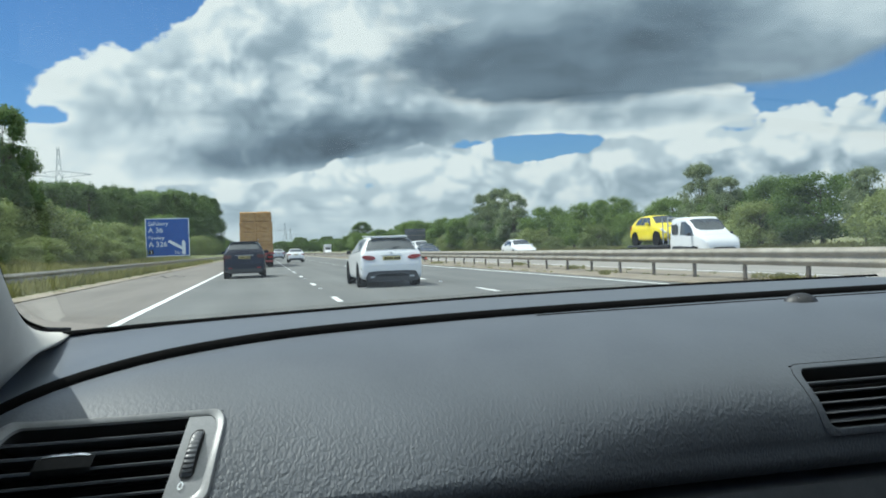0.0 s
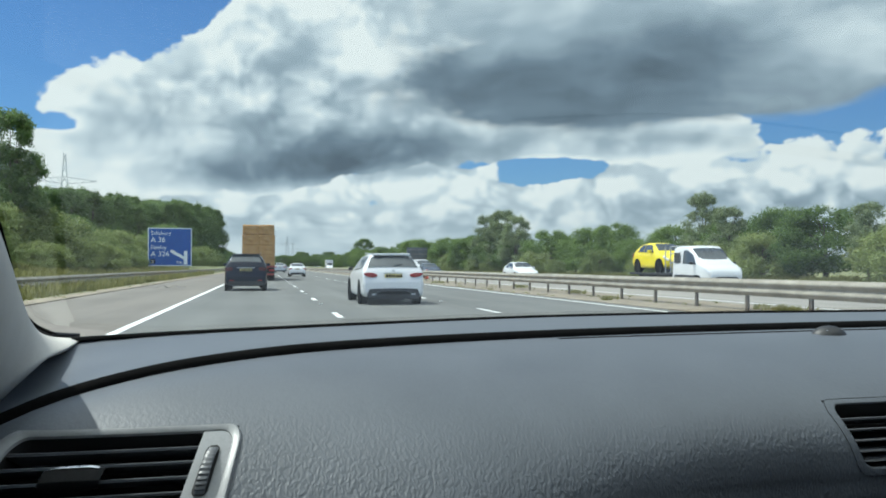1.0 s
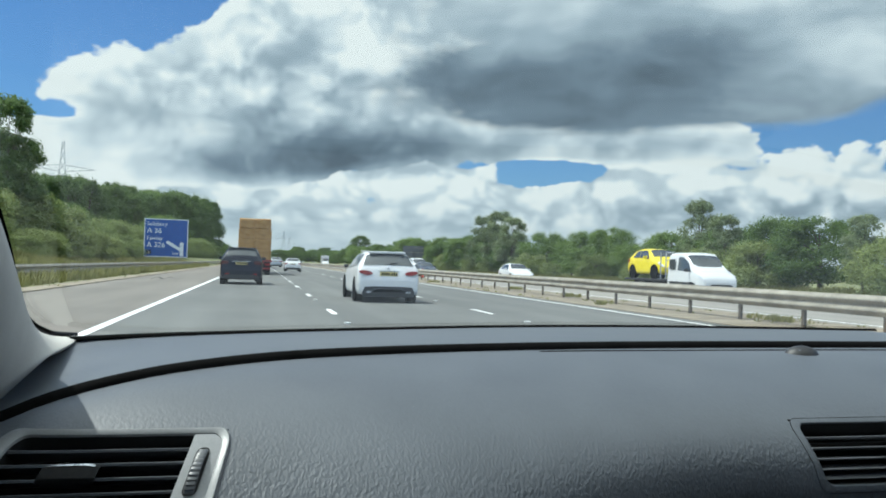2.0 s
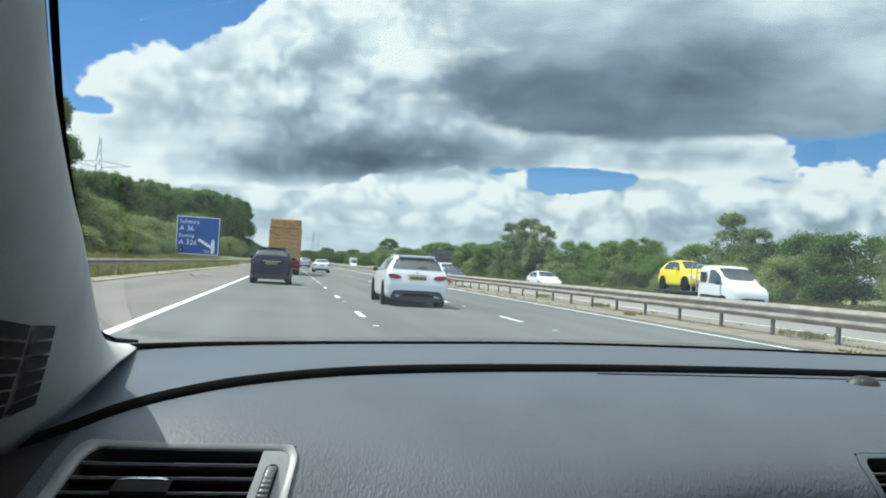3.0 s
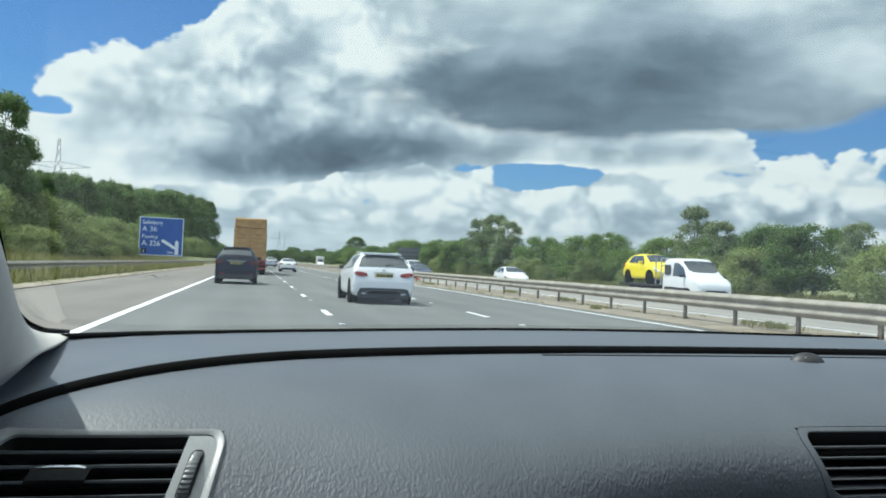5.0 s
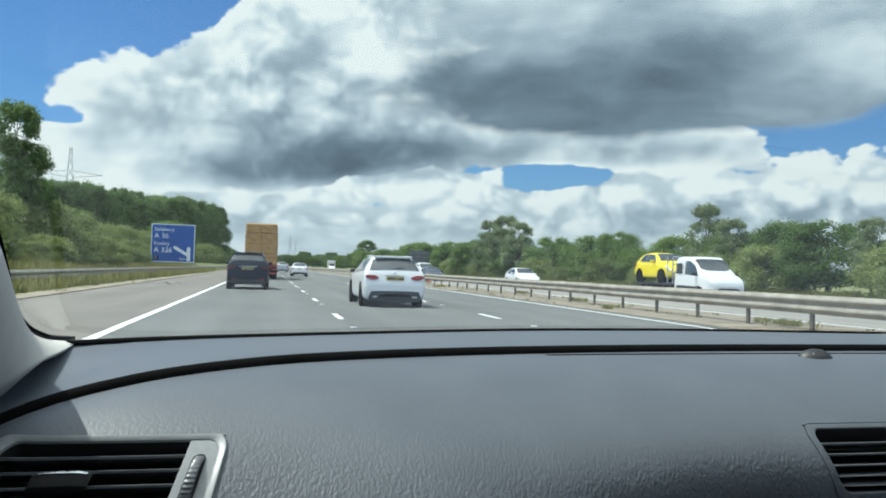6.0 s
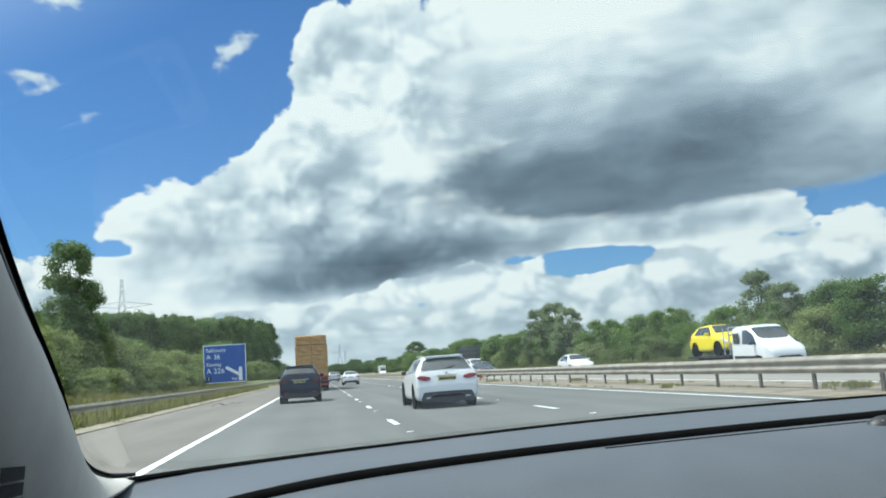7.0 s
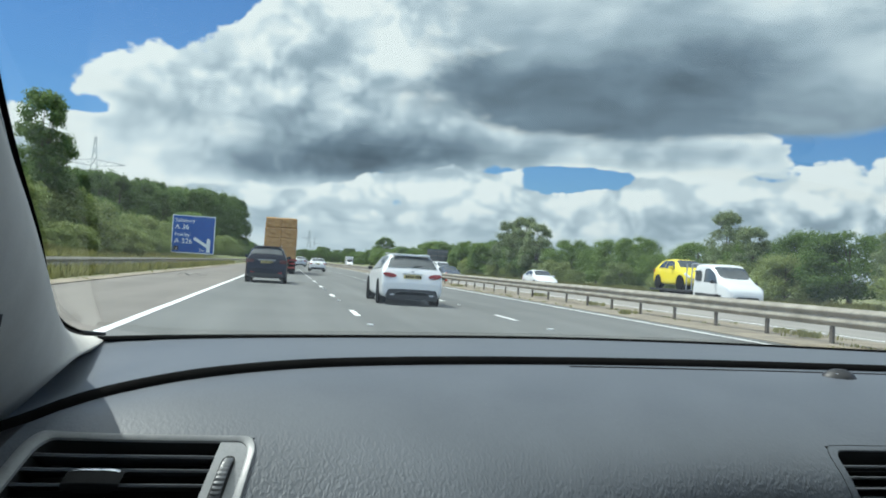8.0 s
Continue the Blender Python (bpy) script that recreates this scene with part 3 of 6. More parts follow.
# the black seam between the windscreen shelf and the padded panel: across, ahead, up
SEAM = [(-0.34, 0.640, 0.955), (-0.235, 0.690, 0.980), (-0.165, 0.716, 1.000), (-0.118, 0.735, 1.018), (-0.072, 0.755, 1.029), (-0.019, 0.775, 1.037), (0.06, 0.805, 1.0425),
        (0.167, 0.840, 1.0445), (0.293, 0.869, 1.0455), (0.434, 0.897, 1.0455), (0.588, 0.915, 1.0455), (0.815, 0.935, 1.0450), (1.10, 0.945, 1.0445)]
seam_x, seam_y, seam_z = (np.array(c) for c in zip(*[tuple(p) for p in spline(SEAM, 160)]))


def seam_at(x):
    return float(np.interp(x, seam_x, seam_y)), float(np.interp(x, seam_x, seam_z))


def steep(x):
    """The roll stands steeper towards the middle of the car."""
    t = min(1.0, max(0.0, (x - 0.12) / 0.36))
    return t * t * (3 - 2 * t)


def pad(x, w):
    """The padded panel's surface: w runs from the seam (0), over the roll, to the lower lip (1)."""
    yl, zl = seam_at(x)
    lip = 0.0 if x > -0.2 else (-0.2 - x) * 0.25
    t = steep(x)
    ctrl = ((yl, zl - 0.0075), (0.655 + 0.4 * (yl - 0.655), zl - 0.0075), (0.656 + 0.008 * t, 0.988 - lip), (0.620 + 0.067 * t, 0.9425 - 0.0200 * t - lip))
    a = ((1 - w) ** 3, 3 * w * (1 - w) ** 2, 3 * w * w * (1 - w), w ** 3)
    return sum(c * p[0] for c, p in zip(a, ctrl)), sum(c * p[1] for c, p in zip(a, ctrl))


def w_at(x, z):
    lo, hi = 0.0, 1.0
    for _ in range(26):
        mid = (lo + hi) / 2
        if pad(x, mid)[1] > z:
            lo = mid
        else:
            hi = mid
    return (lo + hi) / 2


def lean(x):
    """How far a vertical edge on the roll leans sideways over its height."""
    return float(np.interp(x, (-0.30, -0.13, 0.0, 0.10, 0.40, 0.50, 0.62, 0.75), (-0.03, -0.030, -0.019, 0.0, 0.0, 0.020, 0.02, 0.0)))


TOP = 0.9977     # height of the vents' upper edge


def face(x, z, lift=0.0):
    """A point on the roll by its place across (at the vents' upper edge) and its height, lifted off the surface."""
    xx = x + lean(x) * max(0.0, TOP - z) / 0.055
    z += (0.9307 + (z - 0.9425) * 1.1105 - z) * steep(x)
    w = w_at(xx, z)
    y0, z0 = pad(xx, max(0.0, w - 0.01))
    y1, z1 = pad(xx, min(1.0, w + 0.01))
    t = Vector((0, y1 - y0, z1 - z0)).normalized()
    y, zz = pad(xx, w)
    nrm = Vector((0, t.z, -t.y))
    if nrm.y > 0:
        nrm = -nrm
    return cab(xx, y, zz) + nrm * lift * 1.25


dashboard = tagged(empty("dashboard", pose(0.4, 0.9, 0)), "dark grey grained vinyl car dashboard with air vents", "dashboard")


def fixed(ob):
    """Keep a part that was drawn in world metres where it is, under the dashboard."""
    ob.matrix_parent_inverse = Matrix.Translation((-0.4, -0.9, 0.0))
    return ob


VENT_L, VENT_C = (-0.1295, 0.0170), (0.5158, 0.6873)
cols = sorted({round(float(v), 4) for v in np.arange(-0.19, 1.08, 0.02)} | {VENT_L[0], VENT_L[1], VENT_C[0], VENT_C[1]} | {0.0015, 0.0345, 0.4923, 0.5223})
rows_z = [0.9918, 0.9864, 0.9801, 0.9738, 0.9675, 0.9612, 0.9549, 0.9482, 0.9450, 0.9428]
grid = []
for x in cols:
    wt = w_at(x, TOP - 0.0057 * steep(x)) if seam_at(x)[1] > TOP + 0.004 else 0.12
    col = []
    for k in range(17):
        w = wt * k / 16
        y, z = pad(x, w)
        col.append(cab(x, y, z))
    zt = TOP if seam_at(x)[1] > TOP + 0.004 else pad(x, wt)[1]
    for z in rows_z:
        zz = zt + (z - TOP) * (zt - (0.9423 if x > -0.2 else pad(x, 1)[1])) / (TOP - 0.9423)
        col.append(face(x, zz))
    low = x + lean(x)
    for w in (0.97, 1.0):
        col.append(cab(low, *pad(low, w)))
    e = col[-1]
    col += [e + Vector((0, -0.0015, -0.009)), e + Vector((0, 0.002, -0.018)), e + Vector((0, 0.008, -0.026)), e + Vector((0, 0.022, -0.032)), e + Vector((0, 0.05, -0.036))]
    grid.append(col)
nr = len(grid[0])
verts = [grid[j][i] for i in range(nr) for j in range(len(cols))]


def solid_here(i, j):
    a, b = cols[j], cols[j + 1]
    inside = any(lo - 1e-6 <= a and b <= hi + 1e-6 for lo, hi in (VENT_L, VENT_C))
    return not (inside and 16 <= i < 16 + 9)


fixed(mesh_part("padded_panel", verts, grid_faces(nr, len(cols), lambda i, j: solid_here(i, j) and cols[j] >= -0.1505), VINYL, dashboard, "grained grey vinyl pad", True))
# same pad surface in black: the pillar's shade is put into the colour
fixed(mesh_part("side_cap", verts, grid_faces(nr, len(cols), lambda i, j: cols[j] < -0.1505), DARKTRIM, dashboard, "left end of the pad, blackened for the shade beside the door", True))

# windscreen shelf: from the seam to the foot of the glass
FOOT = [(-0.156, 0.955, 1.0365), (-0.06, 1.02, 1.0362), (0.15, 1.115, 1.0360), (0.41, 1.205, 1.0362), (0.70, 1.240, 1.0365), (1.05, 1.225, 1.0365)]
foot = spline(FOOT, 60)


def foot_at(x):
    fx = [p.x for p in foot]
    return float(np.interp(x, fx, [p.y for p in foot])), float(np.interp(x, fx, [p.z for p in foot]))


shelf = []
shelf_x = [-0.185, -0.17, -0.156] + [round(float(v), 3) for v in np.arange(-0.13, 1.06, 0.035)]
for x in shelf_x:
    ys0, zs0 = seam_at(x)
    yf, zf = foot_at(x)
    col = [cab(x, ys0, zs0 - 0.004)]
    for k in range(1, 9):
        t = k / 8
        col.append(cab(x, ys0 + (yf - ys0) * t, zs0 - 0.0025 + (zf - zs0 + 0.0025) * t ** 1.5))
    col.append(cab(x, yf + 0.012, zf - 0.012))
    shelf.append(col)
verts = [shelf[j][i] for i in range(len(shelf[0])) for j in range(len(shelf_x))]
fixed(mesh_part("windscreen_shelf", verts, grid_faces(len(shelf[0]), len(shelf_x)), VINYL, dashboard, "grey vinyl shelf below the windscreen", True))


def ribbon(name, path, wide, high, material, parent, label="", seg=6):
    """A half-round strip laid along a path of points."""
    v = []
    for i, p in enumerate(path):
        t = (path[min(i + 1, len(path) - 1)] - path[max(i - 1, 0)]).normalized()
        side = t.cross(Vector((0, 0, 1))).normalized()
        up = side.cross(t)
        for k in range(seg + 1):
            a = math.pi * k / seg
            v.append(p + side * (wide / 2 * math.cos(a)) + up * (high * math.sin(a)))
    return mesh_part(name, v, grid_faces(len(path), seg + 1), material, parent, label, True)


path = [cab(float(x), float(y), float(z) - 0.0085) for x, y, z in zip(seam_x, seam_y, seam_z) if x > -0.20]
fixed(ribbon("seam_strip", path, 0.018, 0.0105, BLACK, dashboard, "black rubber seam strip"))
# hairline of the airbag lid, just behind the seam
path = []
for k in range(50):
    x = 0.325 + 0.74 * k / 49
    y, z = pad(x, 0.052 + 0.012 * min(1.0, k / 10))
    path.append(cab(x, y, z))
fixed(ribbon("airbag_seam", path, 0.0042, 0.0012, BLACK, dashboard))
# small light sensor dome on the seam
bm = bmesh.new()
bmesh.ops.create_uvsphere(bm, u_segments=20, v_segments=10, radius=1.0)
bmesh.ops.scale(bm, vec=(0.028, 0.019, 0.019), verts=bm.verts)
bmesh.ops.translate(bm, vec=cab(0.648, 0.870, 1.0300), verts=bm.verts)
dome = fixed(part("sensor_dome", bm, DARKTRIM, dashboard, "small grey sensor dome", True))
bm = bmesh.new()
box(bm, (-0.002, -0.012, 0.0), (0.002, 0.004, 0.0135), 0.001)
bmesh.ops.translate(bm, vec=cab(0.640, 0.870, 1.0300), verts=bm.verts)
part("bright_line", bm, SATIN, dome)
# the underside and the lower dashboard
under = []
for x in [round(float(v), 3) for v in np.arange(-0.19, 1.08, 0.06)]:
    e = cab(x, *pad(x, 1))
    under.append([e + Vector((0, 0.048, -0.034)), e + Vector((0, 0.014, -0.046)), e + Vector((0, 0.004, -0.07)), e + Vector((0, 0.03, -0.20)), e + Vector((0, 0.10, -0.42))])
verts = [under[j][i] for i in range(5) for j in range(len(under))]
fixed(mesh_part("lower_panel", verts, grid_faces(5, len(under)), PLASTIC, dashboard, "dark plastic lower dashboard", True))


def rounded(x0, x1, z0, z1, r, n=6):
    """A rounded rectangle on the roll, in place across and height, counter-clockwise."""
    out = []
    for cx, cz, a0 in ((x1 - r, z1 - r, 0), (x0 + r, z1 - r, 90), (x0 + r, z0 + r, 180), (x1 - r, z0 + r, 270)):
        for k in range(n + 1):
            a = radians(a0 + 90 * k / n)
            out.append((cx + r * math.cos(a), cz + r * math.sin(a)))
    return out


def dense(loop, step=0.006):
    out = []
    for (xa, za), (xb, zb) in zip(loop, loop[1:] + loop[:1]):
        n = max(1, int(math.hypot(xb - xa, zb - za) / step))
        out += [(xa + (xb - xa) * k / n, za + (zb - za) * k / n) for k in range(n)]
    return out


def ring(name, outer, inner, heights, material, parent, label=""):
    """A moulded frame between two loops on the roll; heights are lifts from the outer to the inner loop, the last two going down into the duct."""
    n = len(outer)
    v = []
    steps = len(heights)
    for s, (mixv, lift) in enumerate(heights):
        for (xo, zo), (xi, zi) in zip(outer, inner):
            v.append(face(xo + (xi - xo) * mixv, zo + (zi - zo) * mixv, lift))
    f = [(s * n + k, s * n + (k + 1) % n, (s + 1) * n + (k + 1) % n, (s + 1) * n + k) for s in range(steps - 1) for k in range(n)]
    return mesh_part(name, v, f, material, parent, label, True)


def patch(name, x0, x1, z0, z1, lift, material, parent, nx=8, nz=6, label=""):
    v = [face(x0 + (x1 - x0) * i / nx, z0 + (z1 - z0) * k / nz, lift) for k in range(nz + 1) for i in range(nx + 1)]
    return mesh_part(name, v, grid_faces(nz + 1, nx + 1), material, parent, label, True)


def blade(name, x0, x1, z, material, parent, front=-0.002, back=-0.022, thick=0.00085, drop=0.006):
    """A louvre blade: rounded bright front edge, running back into the duct."""
    v, n = [], 10
    for i in range(n + 1):
        x = x0 + (x1 - x0) * i / n
        for lift, dz in ((back, drop + thick), (front, thick), (front + 0.0009, 0.0), (front, -thick), (back, drop - thick)):
            v.append(face(x, z + dz, lift))
    return mesh_part(name, v, grid_faces(n + 1, 5), material, parent, "", True)


def air_vent(x0, x1, xs0, xs1, slat_z, wheel, tab_x, tab_z):
    """A louvred air vent let into the roll: frame, duct, blades, tab and, on some, a thumb wheel."""
    outer = dense(rounded(x0, x1, 0.9425, TOP + 0.0004, 0.010))
    xin = x1 - 0.0062 if wheel else xs1
    inner = [(xs0 + (x - x0) / (x1 - x0) * (xin - xs0), 0.9490 + (z - 0.9425) / (TOP + 0.0004 - 0.9425) * (0.9950 - 0.9490)) for x, z in outer]
    frame_ob = fixed(ring("air_vent", outer, inner, [(-0.03, -0.001), (0.0, 0.0012), (0.18, 0.0026), (0.6, 0.0022), (0.92, 0.0010), (1.0, -0.001)] if wheel else [(-0.02, -0.001), (0.0, 0.0003), (0.5, 0.0006), (0.9, 0.0), (1.0, -0.0015)], FRAME if wheel else VINYL, dashboard, "grey plastic framed louvred air vent"))
    # inner wall and back sheet near-black: the duct's shade put into their colour
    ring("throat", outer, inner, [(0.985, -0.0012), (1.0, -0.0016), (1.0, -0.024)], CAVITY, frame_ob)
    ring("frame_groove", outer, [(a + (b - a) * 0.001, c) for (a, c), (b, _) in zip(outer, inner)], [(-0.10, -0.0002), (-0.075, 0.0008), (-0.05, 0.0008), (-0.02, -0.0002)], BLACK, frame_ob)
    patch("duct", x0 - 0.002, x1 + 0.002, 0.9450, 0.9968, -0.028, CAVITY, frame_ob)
    for z in slat_z:
        blade("slat", xs0 - 0.002, xs1 + 0.001, z, PLASTIC, frame_ob)
    # control tab on the middle blade
    v = []
    prof = [(-0.004, 0.0026), (0.002, 0.0028), (0.0048, 0.0018), (0.0052, 0.0), (0.0040, -0.0050), (0.0, -0.0065), (-0.006, -0.0065)]
    for i in range(11):
        s = i / 10
        k = 1 - 0.55 * abs(2 * s - 1) ** 4
        for lift, dz in prof:
            v.append(face(tab_x[0] + (tab_x[1] - tab_x[0]) * s, tab_z + dz * (0.75 + 0.25 * k), lift * k))
    mesh_part("tab", v, grid_faces(11, len(prof)), CAVITY, frame_ob, "", True)
    v = []
    for i in range(11):
        s = 0.08 + 0.84 * i / 10
        k = 1 - 0.5 * abs(2 * s - 1) ** 4
        for lift, dz in ((0.0022, 0.0033), (0.0046, 0.0025), (0.0056, 0.0010)):
            v.append(face(tab_x[0] + (tab_x[1] - tab_x[0]) * s, tab_z + dz * k, lift * k + 0.0003))
    mesh_part("tab_strip", v, grid_faces(11, 3), SATIN, frame_ob, "bright satin strip", True)
    if wheel:
        xa, xb = wheel
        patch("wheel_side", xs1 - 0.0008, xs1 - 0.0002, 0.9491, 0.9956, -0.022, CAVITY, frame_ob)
        v = [face(xs1 - 0.0004, 0.9491 + 0.0517 * k / 8, lift) for lift in (-0.02, 0.0004) for k in range(9)]
        mesh_part("panel_edge", v, grid_faces(2, 9), FRAME, frame_ob)
        patch("wheel_panel", xs1 - 0.0004, x1 - 0.0055, 0.9491, 0.9956, 0.0004, FRAME, frame_ob, label="grey plastic panel beside the blades")
        mid = (xa + xb) / 2
        v = [face(mid, 0.9734, 0.0014)]
        loop = rounded(xa - 0.0012, xb + 0.0012, 0.9599, 0.9869, 0.0036)
        v += [face(x, z, 0.0014) for x, z in loop]
        # flat near-black patch on the panel, the slot's shade put into its colour
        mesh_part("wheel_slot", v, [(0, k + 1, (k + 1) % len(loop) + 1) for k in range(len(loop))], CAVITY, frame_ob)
        v, seg = [], 44
        for i, x in enumerate((xa, xa + 0.0008, mid, xb - 0.0008, xb)):
            for k in range(seg + 1):
                a = radians(-58 + 116 * k / seg)
                r = 0.0145 + (0.0004 if k % 4 < 2 else -0.0003) - (0.0009 if i in (0, 4) else 0.0)
                v.append(face(x, 0.9734 + r * math.sin(a) * 0.9828, 0.0015 + (r * math.cos(a) - 0.0077) * 0.8))
        mesh_part("thumb_wheel", v, grid_faces(5, seg + 1), PLASTIC, frame_ob, "ribbed dark thumb wheel", True)
        v = []
        for k in range(24):
            a = 2 * math.pi * k / 24
            for r in (0.0010, 0.0017):
                v.append(face(mid - 0.0014 + r * 1.0 * math.cos(a), 0.9563 + r * 1.35 * math.sin(a), 0.0016))
        mesh_part("zero_mark", v, [(2 * k, 2 * k + 1, (2 * k + 3) % 48, (2 * k + 2) % 48) for k in range(24)], SIGNWHITE, frame_ob, "small white printed zero")
    return frame_ob


air_vent(-0.1375, 0.0210, -0.1265, -0.0055, (0.9878, 0.9801, 0.9720, 0.9639, 0.9558), (0.0011, 0.0078), (-0.0945, -0.0585), 0.9755)
air_vent(0.5128, 0.6973, 0.5213, 0.6873, (0.9855, 0.9779, 0.9698, 0.9617, 0.9540), None, (0.5973, 0.6313), 0.9738)

# cabin shell
cabin = tagged(empty("car_cabin", pose(0.4, 0.2, 0)), "inside of the car: pillar trim, windscreen and headliner", "car interior", kind="structure")


def shell(ob):
    ob.matrix_parent_inverse = Matrix.Translation((-0.4, -0.2, 0.0))
    return ob


# edge of the left pillar trim along the glass, and its foot along dashboard and door
EDGE = [(-0.148, 0.962, 1.0380), (-0.170, 0.935, 1.0430), (-0.1785, 0.895, 1.0560), (-0.1780, 0.850, 1.0780), (-0.165, 0.750, 1.1370), (-0.144, 0.610, 1.1900), (-0.121, 0.490, 1.2300), (-0.088, 0.340, 1.2850), (-0.045, 0.17, 1.3400)]
FOOTLINE = [(-0.148, 0.962, 1.0360), (-0.1465, 0.900, 1.0345), (-0.1445, 0.850, 1.0345), (-0.142, 0.800, 1.0335), (-0.150, 0.760, 1.0210), (-0.172, 0.722, 0.9960), (-0.205, 0.680, 0.9750), (-0.27, 0.58, 0.9700), (-0.31, 0.42, 0.9700)]
e_pts, f_pts = spline(EDGE, 40), spline(FOOTLINE, 40)
v = []
NT = 14
for a, b in zip(e_pts, f_pts):
    for k in range(NT + 1):
        t = k / NT
        p = a.lerp(b, t)
        # the trim bellies a little towards the seat
        out = math.sin(math.pi * t ** 0.7) * min(1.0, (a - b).length / 0.18)
        p = p + Vector((0.020, -0.022, 0.0)) * out
        v.append(cab(*p))
trim_ob = shell(mesh_part("pillar_trim", v, grid_faces(40, NT + 1), TRIM, cabin, "light grey plastic pillar trim", True))
trim_ob.modifiers.new("thick", "SOLIDIFY").thickness = -0.006


# painted outer skin of the pillar
v = []
for a in e_pts:
    for k in range(5):
        v.append(cab(a.x - 0.045 * k - 0.003, a.y + 0.012 + 0.006 * k, a.z + 0.004 - 0.004 * k * k))
skin = shell(mesh_part("pillar_skin", v, grid_faces(40, 5), DARKTRIM, cabin, "dark outer skin of the pillar", True))
skin.modifiers.new("thick", "SOLIDIFY").thickness = 0.004


def trim_at(s, t, inward=0.0):
    """A point on the trim: s along the pillar, t from the glass edge to the foot."""
    i = s * 39
    k = min(int(i), 38)
    a = e_pts[k].lerp(e_pts[k + 1], i - k)
    b = f_pts[k].lerp(f_pts[k + 1], i - k)
    out = math.sin(math.pi * t ** 0.7) * min(1.0, (a - b).length / 0.18)
    return cab(*(a.lerp(b, t) + Vector((0.020, -0.022, 0.0)) * out)) + Vector((inward, -inward * 0.8, 0))


GRILLE = (0.68, 0.80, 0.55, 0.83)
for r in range(6):
    for c in range(2):
        s0 = GRILLE[0] + (GRILLE[1] - GRILLE[0]) * c / 2
        t0 = GRILLE[2] + (GRILLE[3] - GRILLE[2]) * r / 6
        s1, t1 = s0 + 0.050, t0 + 0.040
        v = [trim_at(s, t, 0.0025) for s, t in ((s0, t0), (s1, t0), (s1, t1), (s0, t1))] + [trim_at((s0 + s1) / 2, (t0 + t1) / 2, 0.0015)]
        mesh_part("grille_slot", v, [(0, 1, 4), (1, 2, 4), (2, 3, 4), (3, 0, 4)], DARKTRIM, trim_ob, "")

# windscreen, its black seal, header
sill = [Vector((p.x, p.y + 0.004, p.z - 0.001)) for p in spline([(-0.172, 0.945, 1.040)] + FOOT[1:], 40)]
upper = [Vector((-0.03 + 0.81 * k / 39, 0.19 + 0.05 * math.sin(math.pi * k / 39), 1.345 + 0.012 * math.sin(math.pi * k / 39))) for k in range(40)]
left_edge = spline(EDGE[2:], 20)
v = []
for r in range(20):
    t = r / 19
    le = left_edge[r] + Vector((-0.004, 0.010, 0.004))
    for k in range(40):
        s = k / 39
        base = sill[k].lerp(upper[k], t)
        base.z += 0.028 * math.sin(math.pi * t)
        shift = (le - (sill[0].lerp(upper[0], t) + Vector((0, 0, 0.028 * math.sin(math.pi * t))))) * max(0.0, 1 - s * 4) ** 2
        v.append(cab(*(base + shift)))
screen = shell(mesh_part("windscreen", v, grid_faces(20, 40), PANE, cabin, "clear curved windscreen glass", True))
screen.visible_shadow = False
shell(ribbon("seal", [cab(*p) for p in spline([(p[0] + 0.003, p[1] + 0.002, p[2] + 0.001) for p in EDGE[1:]], 50)], 0.005, 0.003, BLACK, cabin, "black windscreen seal"))
shell(ribbon("seal", [cab(p.x, p.y - 0.004, p.z + 0.0005) for p in foot], 0.016, 0.004, BLACK, cabin, "black windscreen seal"))


def panel(name, lo, hi, material, label):
    bm = bmesh.new()
    box(bm, lo, hi, 0.012)
    return shell(part(name, bm, material, cabin, label))


panel("headliner", (-0.36, -1.75, 1.405), (1.20, 0.24, 1.44), LINING, "light grey cloth headliner")
panel("door_panel", (-0.47, -1.75, 0.0), (-0.385, 0.75, 0.905), PLASTIC, "dark plastic door panel")
panel("door_panel", (1.30, -1.75, 0.0), (1.38, 0.95, 0.95), PLASTIC, "dark plastic door panel")
panel("quarter_panel", (-0.47, 0.60, 0.905), (-0.40, 0.75, 1.405), PLASTIC, "dark plastic quarter panel by the pillar")
# unseen blank added over the left rear window, keeps light off the trim
panel("door_panel", (-0.47, -1.75, 0.907), (-0.40, -0.80, 1.405), PLASTIC, "dark blank added over an unseen side window to block light")
panel("door_panel", (-0.384, 0.15, 0.0), (-0.272, 0.86, 0.965), DARKTRIM, "dark plastic door capping")
# unseen rear wall, taken up to the roof to shut out rear window light
panel("rear_panel", (-0.385, -1.80, 0.0), (1.30, -1.72, 1.41), PLASTIC, "dark rear wall, carried up over the unseen rear window to block light")
# unseen blank added over the right window to darken dashboard and trim
panel("door_panel", (1.30, -1.75, 0.952), (1.38, 0.92, 1.41), PLASTIC, "dark blank added over an unseen side window to block light")
panel("floor_pan", (-0.385, -1.72, 0.0), (1.30, 1.10, 0.05), DARKTRIM, "dark carpeted floor pan")
panel("bulkhead", (-0.385, 1.102, 0.0), (1.30, 1.20, 0.98), DARKTRIM, "dark bulkhead behind the dashboard")
panel("centre_post", (-0.46, -0.78, 0.905), (-0.40, -0.62, 1.41), LINING, "light grey door post trim")
panel("centre_post", (1.26, -0.78, 0.95), (1.32, -0.62, 1.41), LINING, "light grey door post trim")
bm = bmesh.new()
tube(bm, cab(0.80, 0.20, 1.345), (1.42, 1.30, 1.00), 0.05, 0.06, 12)
shell(part("pillar_trim", bm, TRIM, cabin, "light grey plastic pillar trim", True))

